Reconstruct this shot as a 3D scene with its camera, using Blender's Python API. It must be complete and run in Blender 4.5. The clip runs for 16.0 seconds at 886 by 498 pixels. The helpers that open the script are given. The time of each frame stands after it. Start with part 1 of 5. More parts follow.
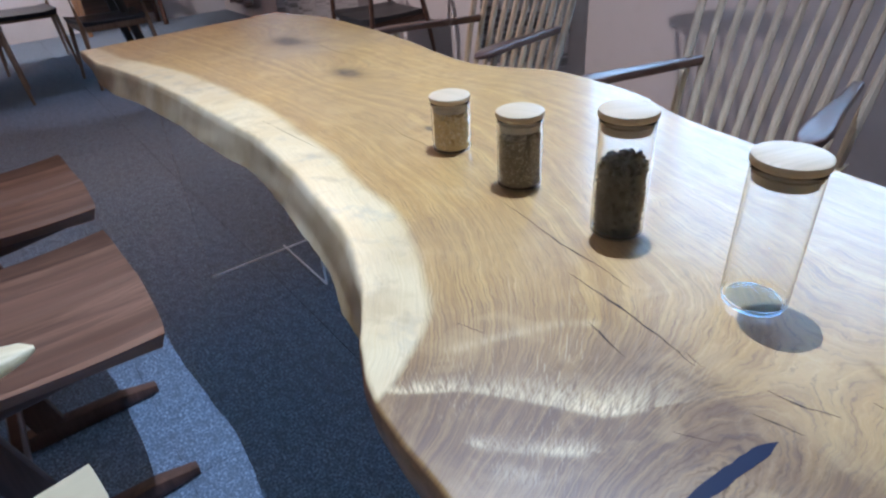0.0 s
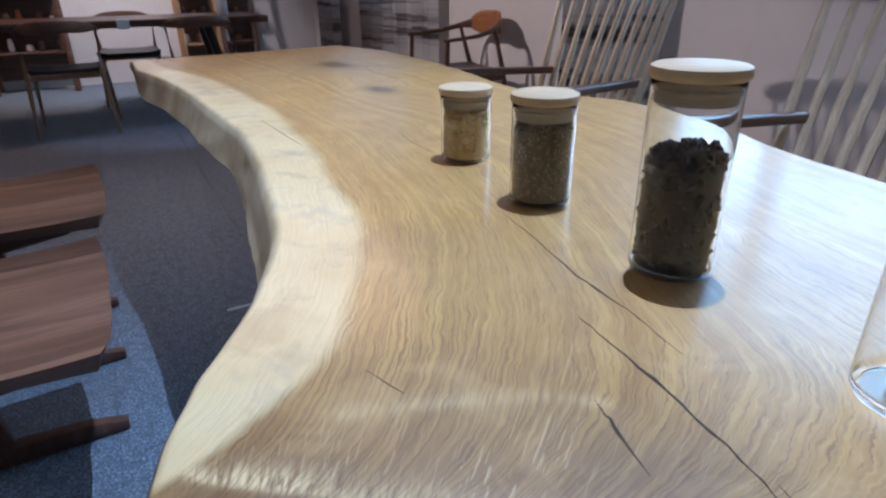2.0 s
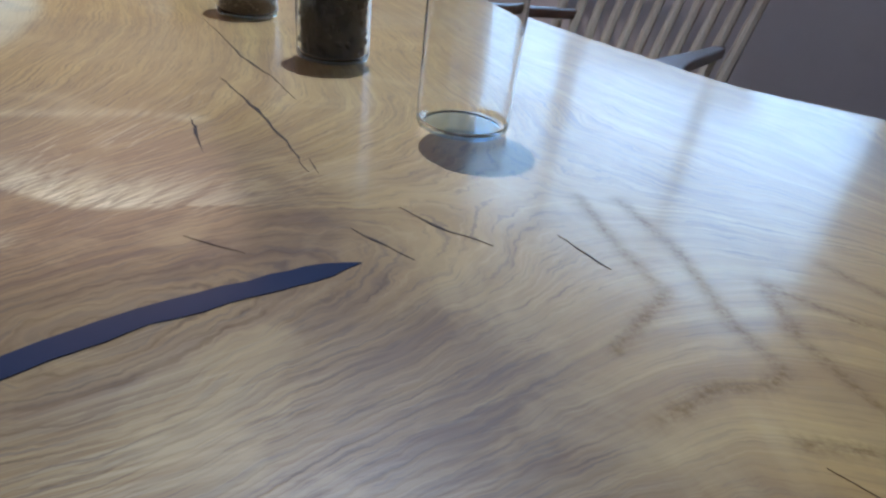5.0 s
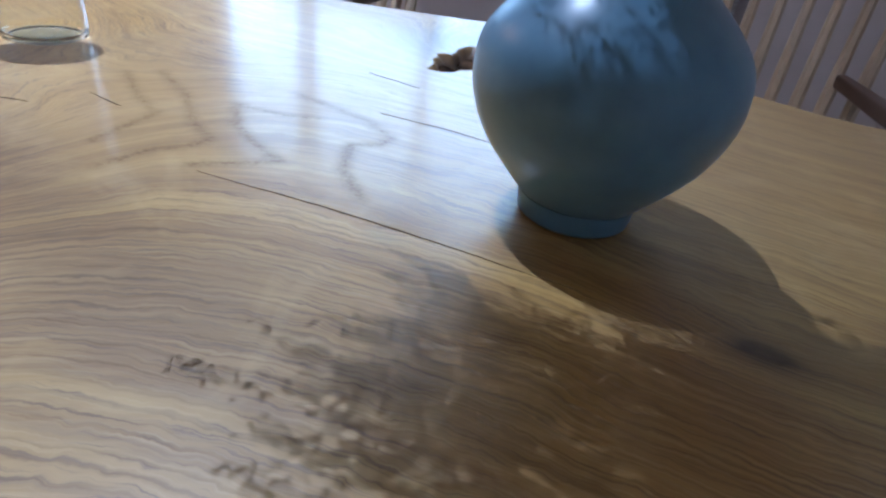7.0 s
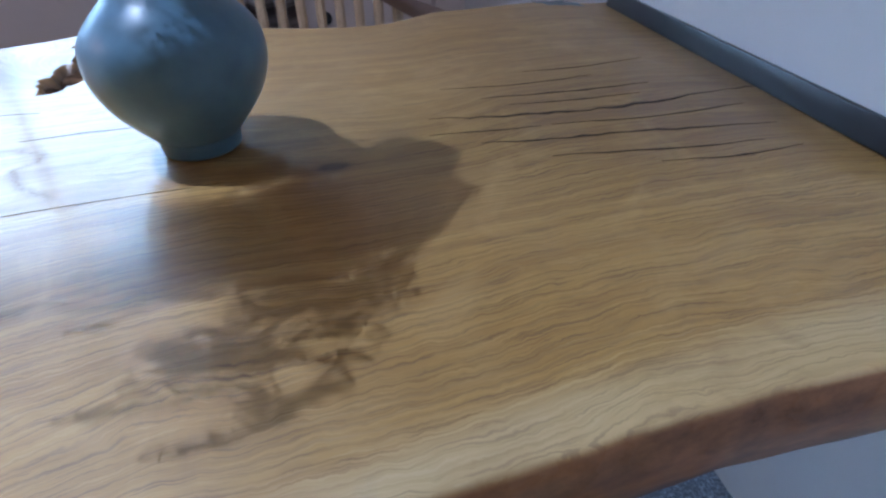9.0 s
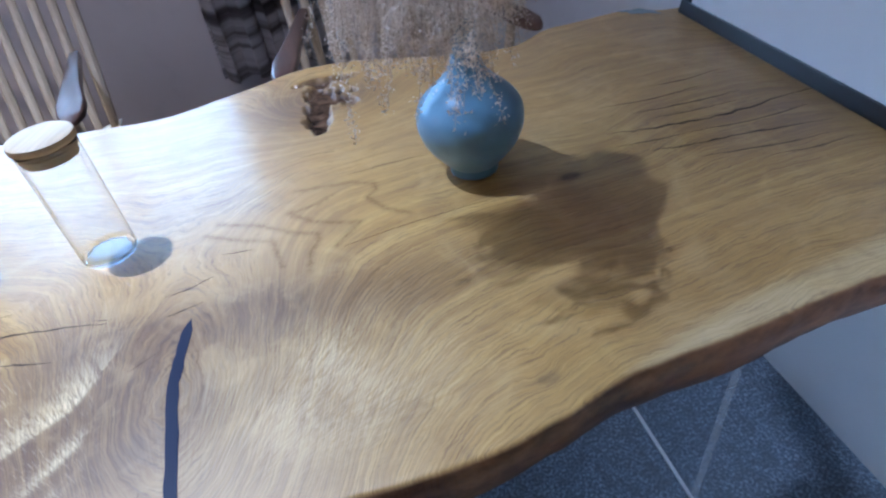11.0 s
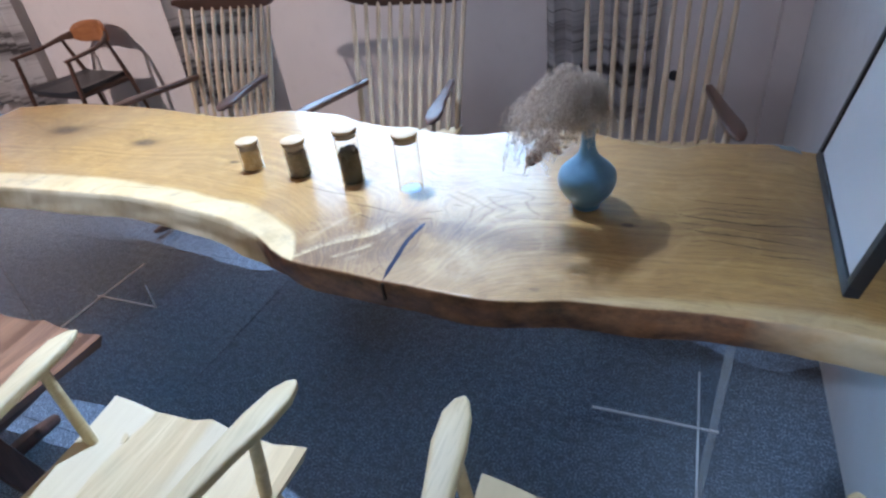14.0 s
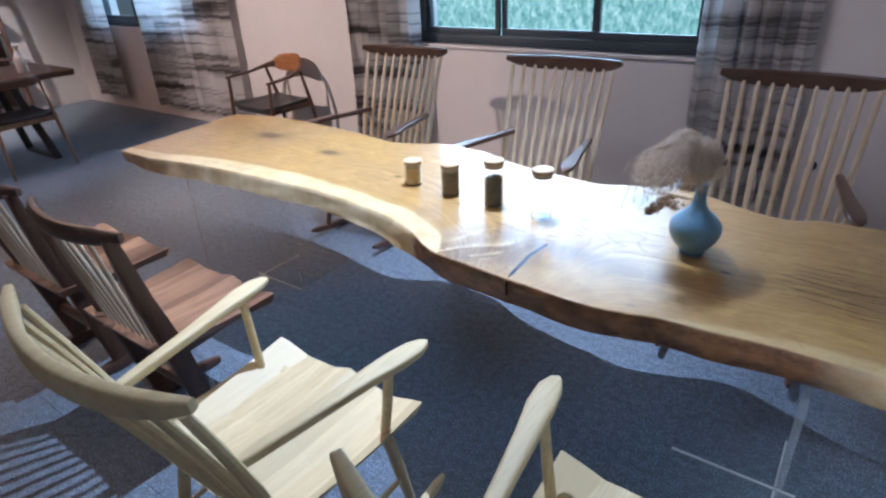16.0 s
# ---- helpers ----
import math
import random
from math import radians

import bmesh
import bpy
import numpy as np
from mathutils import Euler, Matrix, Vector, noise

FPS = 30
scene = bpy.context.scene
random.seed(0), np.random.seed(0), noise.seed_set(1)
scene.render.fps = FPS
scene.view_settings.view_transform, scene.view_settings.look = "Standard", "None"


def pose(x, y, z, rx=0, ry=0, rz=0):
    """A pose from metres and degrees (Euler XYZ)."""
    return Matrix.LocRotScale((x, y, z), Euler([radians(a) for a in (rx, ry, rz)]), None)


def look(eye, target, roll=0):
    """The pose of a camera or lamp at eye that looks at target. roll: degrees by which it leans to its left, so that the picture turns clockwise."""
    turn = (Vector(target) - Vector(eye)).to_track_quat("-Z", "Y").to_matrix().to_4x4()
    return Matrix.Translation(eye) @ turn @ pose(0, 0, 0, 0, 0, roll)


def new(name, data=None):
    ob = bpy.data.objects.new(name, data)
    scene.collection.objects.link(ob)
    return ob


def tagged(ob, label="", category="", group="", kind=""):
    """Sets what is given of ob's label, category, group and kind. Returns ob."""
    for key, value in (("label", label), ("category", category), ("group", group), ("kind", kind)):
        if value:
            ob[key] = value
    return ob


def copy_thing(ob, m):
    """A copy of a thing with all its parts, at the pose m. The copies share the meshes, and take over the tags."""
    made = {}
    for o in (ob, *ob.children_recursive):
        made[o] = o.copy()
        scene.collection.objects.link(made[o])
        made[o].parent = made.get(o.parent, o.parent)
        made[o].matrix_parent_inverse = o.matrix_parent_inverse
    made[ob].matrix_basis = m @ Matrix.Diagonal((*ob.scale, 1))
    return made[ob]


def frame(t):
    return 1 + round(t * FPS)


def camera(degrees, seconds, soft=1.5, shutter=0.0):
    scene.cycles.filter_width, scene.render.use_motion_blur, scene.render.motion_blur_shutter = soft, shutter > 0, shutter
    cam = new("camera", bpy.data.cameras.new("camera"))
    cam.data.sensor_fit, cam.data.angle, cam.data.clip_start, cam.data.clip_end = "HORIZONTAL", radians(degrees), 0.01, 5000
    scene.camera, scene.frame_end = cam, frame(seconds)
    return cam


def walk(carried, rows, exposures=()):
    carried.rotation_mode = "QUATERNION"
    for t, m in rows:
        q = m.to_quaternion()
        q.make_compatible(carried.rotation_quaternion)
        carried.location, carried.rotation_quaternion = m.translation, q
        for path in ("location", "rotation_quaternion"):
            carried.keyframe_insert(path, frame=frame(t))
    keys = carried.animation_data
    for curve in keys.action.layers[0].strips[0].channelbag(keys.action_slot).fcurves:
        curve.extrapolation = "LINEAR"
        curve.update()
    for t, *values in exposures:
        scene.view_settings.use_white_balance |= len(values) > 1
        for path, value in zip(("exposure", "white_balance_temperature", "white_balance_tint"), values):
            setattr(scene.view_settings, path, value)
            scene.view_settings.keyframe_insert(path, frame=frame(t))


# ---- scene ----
cam = camera(74.4, 16.0, soft=2.4)

# camera path: seconds, eye, target, lean
PATH = [
    (0, (0.089, -0.362, 1.117), (-1.283, 0.639, 0.06), -3.9),
    (0.5, (0.067, -0.335, 1.11), (-1.402, 0.658, 0.185), -2.0),
    (1, (0.033, -0.277, 1.067), (-1.528, 0.679, 0.261), -1.3),
    (1.5, (-0.007, -0.229, 0.993), (-1.61, 0.667, 0.204), -1.3),
    (2, (-0.004, -0.184, 0.954), (-1.599, 0.691, 0.122), -0.8),
    (2.5, (0.004, -0.155, 0.927), (-1.563, 0.7, 0.025), -0.3),
    (3, (0.031, -0.142, 0.91), (-1.443, 0.786, -0.073), 1.7),
    (3.5, (0.06, -0.125, 0.895), (-1.388, 0.803, -0.127), 1.3),
    (3.7, (0.074, -0.125, 0.891), (-1.344, 0.848, -0.131), 2.3),
    (5.8, (0.242, -0.117, 0.88), (-0.834, 1.199, -0.173), 6.3),
    (6, (0.269, -0.118, 0.879), (-0.783, 1.213, -0.181), 5.4),
    (6.5, (0.333, -0.116, 0.877), (-0.583, 1.308, -0.187), 6.6),
    (7, (0.39, -0.147, 0.894), (-0.256, 1.415, -0.175), 7.8),
    (7.5, (0.445, -0.18, 0.904), (0.01, 1.457, -0.159), 7.6),
    (8, (0.49, -0.221, 0.913), (0.27, 1.458, -0.151), 5.2),
    (8.2, (0.506, -0.25, 0.913), (0.407, 1.446, -0.142), 3.2),
    (10.3, (0.257, -0.395, 1.075), (0.762, 1.03, -0.234), -4.5),
    (10.5, (0.233, -0.416, 1.103), (0.702, 1.014, -0.215), -5.1),
    (11, (0.177, -0.464, 1.15), (0.455, 1.041, -0.137), -8.2),
    (11.5, (0.169, -0.541, 1.2), (0.136, 1.029, -0.038), -11.0),
    (12, (0.176, -0.625, 1.24), (-0.093, 0.955, 0.044), -10.5),
    (12.5, (0.17, -0.677, 1.275), (-0.195, 0.894, 0.093), -9.7),
    (13, (0.273, -0.78, 1.314), (-0.173, 0.791, 0.16), -7.5),
    (13.5, (0.436, -0.921, 1.388), (-0.172, 0.615, 0.261), -7.7),
    (14, (0.516, -1.046, 1.437), (-0.182, 0.473, 0.339), -7.2),
    (14.5, (0.602, -1.159, 1.48), (-0.234, 0.334, 0.444), -5.7),
    (15, (0.697, -1.199, 1.5), (-0.319, 0.23, 0.537), -5.0),
    (15.5, (0.712, -1.243, 1.496), (-0.373, 0.176, 0.595), -3.9),
    (16, (0.627, -1.336, 1.485), (-0.437, 0.094, 0.578), -2.8),
]
EXPOSURE = [(0, -0.14, 5080, 19), (0.6, -0.24, 5080, 18), (1.5, -0.26, 5090, 18), (2.5, -0.5, 5090, 19), (3.5, -0.6, 5180, 18), (5.8, -0.75, 5060, 18), (6.5, -0.6, 5150, 20), (7.2, -0.08, 5300, 22), (8.2, 0.11, 5480, 28), (9.5, 0.1, 5180, 21), (10.4, 0.18, 5020, 21), (11.0, 0.08, 5000, 21), (12.4, 0.0, 5000, 23), (13.2, 0.12, 5060, 19), (14.5, 0.36, 5320, 18), (16.0, 0.42, 5500, 19)]
walk(cam, [(t, look(e, g, r)) for t, e, g, r in PATH], [(t, v, k, g) for t, v, k, g in EXPOSURE])

# ---- light ----
world = bpy.data.worlds.new("sky")
scene.world = world
world.use_nodes = True
sky = world.node_tree.nodes.new("ShaderNodeTexSky")
sky.sky_type = "NISHITA"
sky.sun_disc = False
sky.sun_elevation, sky.sun_rotation = radians(35), radians(200)
back = world.node_tree.nodes["Background"]
back.inputs["Strength"].default_value = 0.15
world.node_tree.links.new(sky.outputs[0], back.inputs["Color"])


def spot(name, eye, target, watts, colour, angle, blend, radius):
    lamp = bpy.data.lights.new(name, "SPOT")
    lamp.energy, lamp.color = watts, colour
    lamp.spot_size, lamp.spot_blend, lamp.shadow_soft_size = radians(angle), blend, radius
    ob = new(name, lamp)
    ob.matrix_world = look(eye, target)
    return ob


# track spots over slab, seating wall and desk, plus two added wall fills
spot("table_spot", (-0.56, 0.43, 2.78), (-0.66, 0.16, 0.75), 285, (0.78, 0.90, 1.0), 77, 0.95, 0.009)
spot("wall_spot", (-3.5, -1.2, 2.6), (-3.2, 1.9, 0.9), 320, (1.0, 0.76, 0.56), 66, 0.6, 0.04)
# unseen lamp added to brighten the wall behind the chairs
spot("window_wall_fill", (-0.5, 0.1, 2.8), (0.05, 2.1, 1.15), 98, (1.0, 0.87, 0.81), 96, 0.8, 0.6)
spot("desk_spot", (-6.2, 0.1, 2.6), (-7.3, 0.1, 0.9), 240, (1.0, 0.84, 0.64), 90, 0.6, 0.04)
spot("left_spot", (-3.45, 0.68, 2.62), (-2.3, 0.2, 0.7), 148, (1.0, 0.60, 0.34), 90, 0.8, 0.75)
# unseen lamp added to brighten the end wall and the poster
spot("end_wall_fill", (0.2, -2.2, 2.7), (1.05, -0.36, 0.42), 158, (0.84, 0.95, 1.0), 29.5, 0.85, 0.08)
# unseen fill lamps added to brighten the room; downlight_c pools by the desk
spot("room_fill_a", (-2.4, -2.0, 2.8), (-2.4, -1.7, 0), 54, (1.0, 0.66, 0.42), 140, 0.9, 1.0)
spot("room_fill_b", (0.4, -2.6, 2.8), (0.2, -2.2, 0), 24, (1.0, 0.72, 0.5), 140, 0.9, 1.6)
spot("downlight_c", (-4.9, 0.2, 2.8), (-5.0, 0.25, 0), 60, (0.95, 0.96, 1.0), 42, 0.35, 0.04)
spot("room_fill_d", (-5.6, -1.4, 2.8), (-5.6, -1.0, 0), 155, (1.0, 0.52, 0.27), 140, 0.9, 0.3)

# ---- materials ----


def mat(name, colour=(0.5, 0.5, 0.5), rough=0.5, metal=0.0):
    m = bpy.data.materials.new(name)
    m.use_nodes = True
    p = m.node_tree.nodes["Principled BSDF"]
    p.inputs["Base Color"].default_value = (*colour, 1)
    p.inputs["Roughness"].default_value = rough
    p.inputs["Metallic"].default_value = metal
    return m


class Net:
    """Short hand for building a node net in a material."""

    def __init__(self, m):
        self.t = m.node_tree
        self.p = self.t.nodes["Principled BSDF"]

    def node(self, kind, **sets):
        n = self.t.nodes.new("ShaderNode" + kind)
        for k, v in sets.items():
            n.inputs[k.replace("_", " ")].default_value = v
        return n

    def link(self, a, b):
        self.t.links.new(a, b)

    def coords(self, scale=(1, 1, 1), which="Object"):
        c = self.t.nodes.new("ShaderNodeTexCoord")
        m = self.t.nodes.new("ShaderNodeMapping")
        m.inputs["Scale"].default_value = scale
        self.link(c.outputs[which], m.inputs["Vector"])
        return m.outputs["Vector"]

    def noise(self, vec, scale=5.0, detail=4.0, rough=0.55, dims="3D", distort=0.0):
        n = self.t.nodes.new("ShaderNodeTexNoise")
        n.noise_dimensions = dims
        n.inputs["Scale"].default_value = scale
        n.inputs["Detail"].default_value = detail
        n.inputs["Roughness"].default_value = rough
        n.inputs["Distortion"].default_value = distort
        self.link(vec, n.inputs["W" if dims == "1D" else "Vector"])
        return n.outputs[0]

    def ramp(self, fac, stops):
        r = self.t.nodes.new("ShaderNodeValToRGB")
        e = r.color_ramp.elements
        while len(e) < len(stops):
            e.new(0.5)
        for el, (pos, col) in zip(e, stops):
            el.position = pos
            el.color = (*col, 1) if not isinstance(col, (int, float)) else (col, col, col, 1)
        self.link(fac, r.inputs[0])
        return r.outputs[0]

    def math(self, op, a, b=0.0, c=None):
        n = self.t.nodes.new("ShaderNodeMath")
        n.operation = op
        for i, v in enumerate((a, b) if c is None else (a, b, c)):
            if isinstance(v, (int, float)):
                n.inputs[i].default_value = v
            else:
                self.link(v, n.inputs[i])
        return n.outputs[0]

    def mix(self, fac, a, b, blend="MIX"):
        n = self.t.nodes.new("ShaderNodeMix")
        n.data_type, n.blend_type = "RGBA", blend
        for sock, v in ((n.inputs[0], fac), (n.inputs[6], a), (n.inputs[7], b)):
            if isinstance(v, (int, float)):
                sock.default_value = v
            elif isinstance(v, tuple):
                sock.default_value = (*v, 1)
            else:
                self.link(v, sock)
        return n.outputs[2]

    def attr(self, name, out="Fac"):
        n = self.t.nodes.new("ShaderNodeAttribute")
        n.attribute_name = name
        return n.outputs[out]

    def base(self, out):
        self.link(out, self.p.inputs["Base Color"])

    def rough(self, out):
        self.link(out, self.p.inputs["Roughness"])

    def bump(self, height, strength=0.3, dist=0.002):
        b = self.node("Bump", Strength=strength, Distance=dist)
        self.link(height, b.inputs["Height"])
        self.link(b.outputs[0], self.p.inputs["Normal"])


def slab_wood():
    """The slab's wood: rings follow the grain field stored on the mesh."""
    m = mat("slab_wood", rough=0.3)
    n = Net(m)
    g = n.attr("grain", "Vector")
    sep = n.node("SeparateXYZ")
    n.link(g, sep.inputs[0])
    s, r = sep.outputs[0], sep.outputs[1]
    wob = n.noise(n.coords((3, 3, 3)), 4.0, 3.0)
    ripple = n.noise(n.coords((1, 1, 1)), 70.0, 2.0)
    plain = n.coords((1, 1, 1))
    crotch = n.attr("crotch")
    quiet = n.ramp(n.attr("vein"), [(0.0, 1.0), (0.012, 1.0), (0.03, 0.0)])
    loose = n.math("SUBTRACT", 1.0, n.math("MULTIPLY", quiet, 0.7))
    shift = n.math("ADD", n.math("MULTIPLY", n.math("SUBTRACT", wob, 0.5), 0.022), n.math("MULTIPLY", n.math("SUBTRACT", ripple, 0.5), 0.0055))
    ring = n.math("ADD", r, n.math("MULTIPLY", loose, shift))
    feather = n.math("MULTIPLY", n.math("SUBTRACT", n.noise(n.coords((1, 1, 1)), 160.0, 3.0, 0.65), 0.5), 0.0026)
    ring = n.math("ADD", ring, n.math("MULTIPLY", n.math("ADD", 0.35, n.math("MULTIPLY", loose, 0.65)), feather))
    broad = n.noise(n.math("MULTIPLY", ring, 48.0), 1.0, 3.0, 0.6, "1D")
    year = n.math("FRACT", n.math("ADD", n.math("MULTIPLY", ring, 175.0), n.math("MULTIPLY", broad, 2.2)))
    fine = n.noise(n.math("MULTIPLY", ring, 330.0), 1.0, 2.0, 0.6, "1D")
    fib = n.node("CombineXYZ")
    n.link(n.math("MULTIPLY", s, 20.0), fib.inputs[0])
    n.link(n.math("MULTIPLY", ring, 640.0), fib.inputs[1])
    n.link(n.math("MULTIPLY", sep.outputs[2], 34.0), fib.inputs[2])
    fade = n.ramp(n.noise(n.coords((1, 1, 1)), 7.0, 3.0), [(0.36, 0.25), (0.62, 1.0)])
    fibre = n.noise(fib.outputs[0], 1.0, 3.0, 0.6)
    heart = n.ramp(broad, [(0.3, (0.40, 0.22, 0.052)), (0.5, (0.465, 0.269, 0.067)), (0.7, (0.54, 0.332, 0.092))])
    keep = n.math("ADD", 0.12, n.math("MULTIPLY", loose, 0.88))
    late = n.math("MULTIPLY", n.ramp(year, [(0.0, 0.0), (0.06, 0.42), (0.16, 0.2), (0.34, 0.0)]), n.math("MAXIMUM", fade, n.math("MULTIPLY", crotch, 0.4)))
    late = n.math("MULTIPLY", late, n.math("ADD", 0.25, n.math("MULTIPLY", loose, 0.75)))
    heart = n.mix(late, heart, (0.20, 0.105, 0.042))
    arcs = n.math("MULTIPLY", n.math("MULTIPLY", crotch, fade), n.ramp(year, [(0.0, 0.05), (0.14, 0.6), (0.3, 0.45), (0.62, 0.0)]))
    heart = n.mix(arcs, heart, (0.19, 0.105, 0.047))
    rag = n.math("MULTIPLY", n.math("SUBTRACT", n.noise(plain, 120.0, 4.0, 0.7), 0.5), 0.010)
    vein = n.ramp(n.math("ADD", n.attr("vein"), rag), [(0.0, 0.95), (0.0022, 0.85), (0.0048, 0.0)])
    vein = n.math("MULTIPLY", vein, n.ramp(n.noise(plain, 420.0, 2.0), [(0.35, 0.5), (0.6, 1.0)]))
    heart = n.mix(n.math("MULTIPLY", vein, 0.75), heart, (0.17, 0.095, 0.042))
    heart = n.mix(n.math("MULTIPLY", n.math("MULTIPLY", keep, fade), n.ramp(fine, [(0.36, 0.36), (0.48, 0.0)])), heart, (0.18, 0.105, 0.045))
    heart = n.mix(n.math("MULTIPLY", keep, n.ramp(fibre, [(0.36, 0.6), (0.44, 0.0)])), heart, (0.17, 0.09, 0.038))
    heart = n.mix(n.math("MULTIPLY", keep, n.ramp(fibre, [(0.54, 0.0), (0.66, 0.35)])), heart, (0.66, 0.45, 0.18))
    sweepy = n.node("CombineXYZ")
    n.link(n.math("MULTIPLY", s, 13.0), sweepy.inputs[0])
    n.link(n.math("MULTIPLY", ring, 95.0), sweepy.inputs[1])
    n.link(n.math("MULTIPLY", sep.outputs[2], 13.0), sweepy.inputs[2])
    stroke = n.noise(sweepy.outputs[0], 1.0, 4.0, 0.65, distort=0.4)
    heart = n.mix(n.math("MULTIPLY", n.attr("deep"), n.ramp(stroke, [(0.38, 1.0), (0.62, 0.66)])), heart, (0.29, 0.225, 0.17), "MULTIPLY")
    heart = n.mix(n.ramp(stroke, [(0.3, 0.3), (0.46, 0.0)]), heart, (0.23, 0.125, 0.05))
    sapc = n.mix(n.ramp(fine, [(0.35, 0.4), (0.52, 0.0)]), (0.76, 0.61, 0.33), (0.63, 0.455, 0.205))
    sapc = n.mix(n.ramp(fibre, [(0.36, 0.4), (0.47, 0.0)]), sapc, (0.52, 0.40, 0.24))
    sapc = n.mix(n.ramp(n.noise(n.coords((1, 1, 1)), 26.0, 5.0), [(0.55, 0.0), (0.70, 0.55)]), sapc, (0.42, 0.37, 0.27))
    sapc = n.mix(n.ramp(n.noise(n.coords((1, 1, 1)), 8.0, 3.0), [(0.42, 0.0), (0.62, 0.4)]), sapc, (0.64, 0.44, 0.17))
    col = n.mix(n.ramp(n.math("ADD", n.attr("sap"), n.math("MULTIPLY", n.math("SUBTRACT", fibre, 0.5), 0.5)), [(0.2, 0.0), (0.8, 1.0)]), heart, sapc)
    spin = n.math("ARCTAN2", n.math("ADD", sep.outputs[2], 0.25), n.math("ADD", s, 0.0))
    fig = n.node("CombineXYZ")
    n.link(n.math("MULTIPLY", spin, 75.0), fig.inputs[0])
    n.link(n.math("MULTIPLY", ring, 70.0), fig.inputs[1])
    fleck = n.noise(fig.outputs[0], 1.0, 3.0, 0.6, distort=0.7)
    # pale flecks and the wood's satin sheen, both put into the colour
    figure_sheen = n.math("MULTIPLY", n.ramp(fleck, [(0.36, 0.15), (0.58, 1.0)]), n.attr("figure_sheen"))
    figure_sheen = n.math("MULTIPLY", figure_sheen, n.ramp(year, [(0.0, 0.75), (0.12, 0.5), (0.4, 0.95)]))
    col = n.mix(figure_sheen, col, (0.80, 0.62, 0.33))
    ray = n.node("CombineXYZ")
    n.link(n.math("MULTIPLY", spin, 120.0), ray.inputs[0])
    n.link(n.math("MULTIPLY", ring, 75.0), ray.inputs[1])
    rays = n.noise(ray.outputs[0], 1.0, 2.0, 0.6, distort=0.5)
    patch = n.ramp(n.noise(plain, 17.0, 3.0), [(0.42, 0.0), (0.6, 1.0)])
    col = n.mix(n.math("MULTIPLY", n.math("MULTIPLY", crotch, patch), n.ramp(rays, [(0.57, 0.0), (0.66, 0.42)])), col, (0.80, 0.62, 0.36))
    cloud = n.noise(n.coords((1, 1, 1)), 15.0, 4.0, 0.6, distort=0.8)
    col = n.mix(n.ramp(cloud, [(0.52, 0.0), (0.68, 0.3)]), col, (0.62, 0.42, 0.17))
    col = n.mix(n.ramp(cloud, [(0.32, 0.28), (0.46, 0.0)]), col, (0.25, 0.14, 0.05))
    bl = n.noise(n.coords((1, 1, 1)), 3.2, 3.0)
    col = n.mix(n.ramp(bl, [(0.35, 0.3), (0.6, 0.0)]), col, (0.33, 0.225, 0.125), "MIX")
    bark = n.ramp(n.noise(n.coords((1, 1, 1)), 60.0, 5.0), [(0.35, (0.018, 0.012, 0.009)), (0.65, (0.12, 0.07, 0.04))])
    col = n.mix(n.attr("bark"), col, bark)
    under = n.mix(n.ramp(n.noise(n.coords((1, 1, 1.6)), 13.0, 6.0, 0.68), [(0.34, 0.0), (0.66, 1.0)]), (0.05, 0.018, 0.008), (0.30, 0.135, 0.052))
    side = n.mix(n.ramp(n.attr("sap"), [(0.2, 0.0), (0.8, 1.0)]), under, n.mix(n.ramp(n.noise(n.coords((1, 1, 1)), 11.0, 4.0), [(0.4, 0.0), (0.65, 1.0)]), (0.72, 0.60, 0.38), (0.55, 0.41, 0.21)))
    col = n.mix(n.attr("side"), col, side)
    n.base(col)
    rough = n.math("ADD", 0.40, n.math("MULTIPLY", n.noise(n.coords((1, 1, 1)), 9.0, 4.0), 0.12))
    rough = n.math("ADD", rough, n.math("MULTIPLY", n.attr("bark"), 0.25))
    n.rough(n.math("ADD", rough, n.math("MULTIPLY", n.attr("side"), 0.15)))
    open_pores = n.math("SUBTRACT", 1.0, n.math("MAXIMUM", n.ramp(n.attr("bark"), [(0.8, 0.0), (1.0, 1.0)]), n.math("MAXIMUM", n.math("MULTIPLY", vein, 0.9), n.math("MULTIPLY", late, 0.9))))
    n.link(n.math("MULTIPLY", open_pores, 0.45), n.p.inputs["Coat Weight"])
    n.p.inputs["Coat Roughness"].default_value = 0.16
    n.link(n.math("MULTIPLY", open_pores, 0.6), n.p.inputs["Specular IOR Level"])
    h = n.math("ADD", n.math("MULTIPLY", fibre, 0.5), fine)
    n.bump(h, 0.16, 0.0006)
    return m


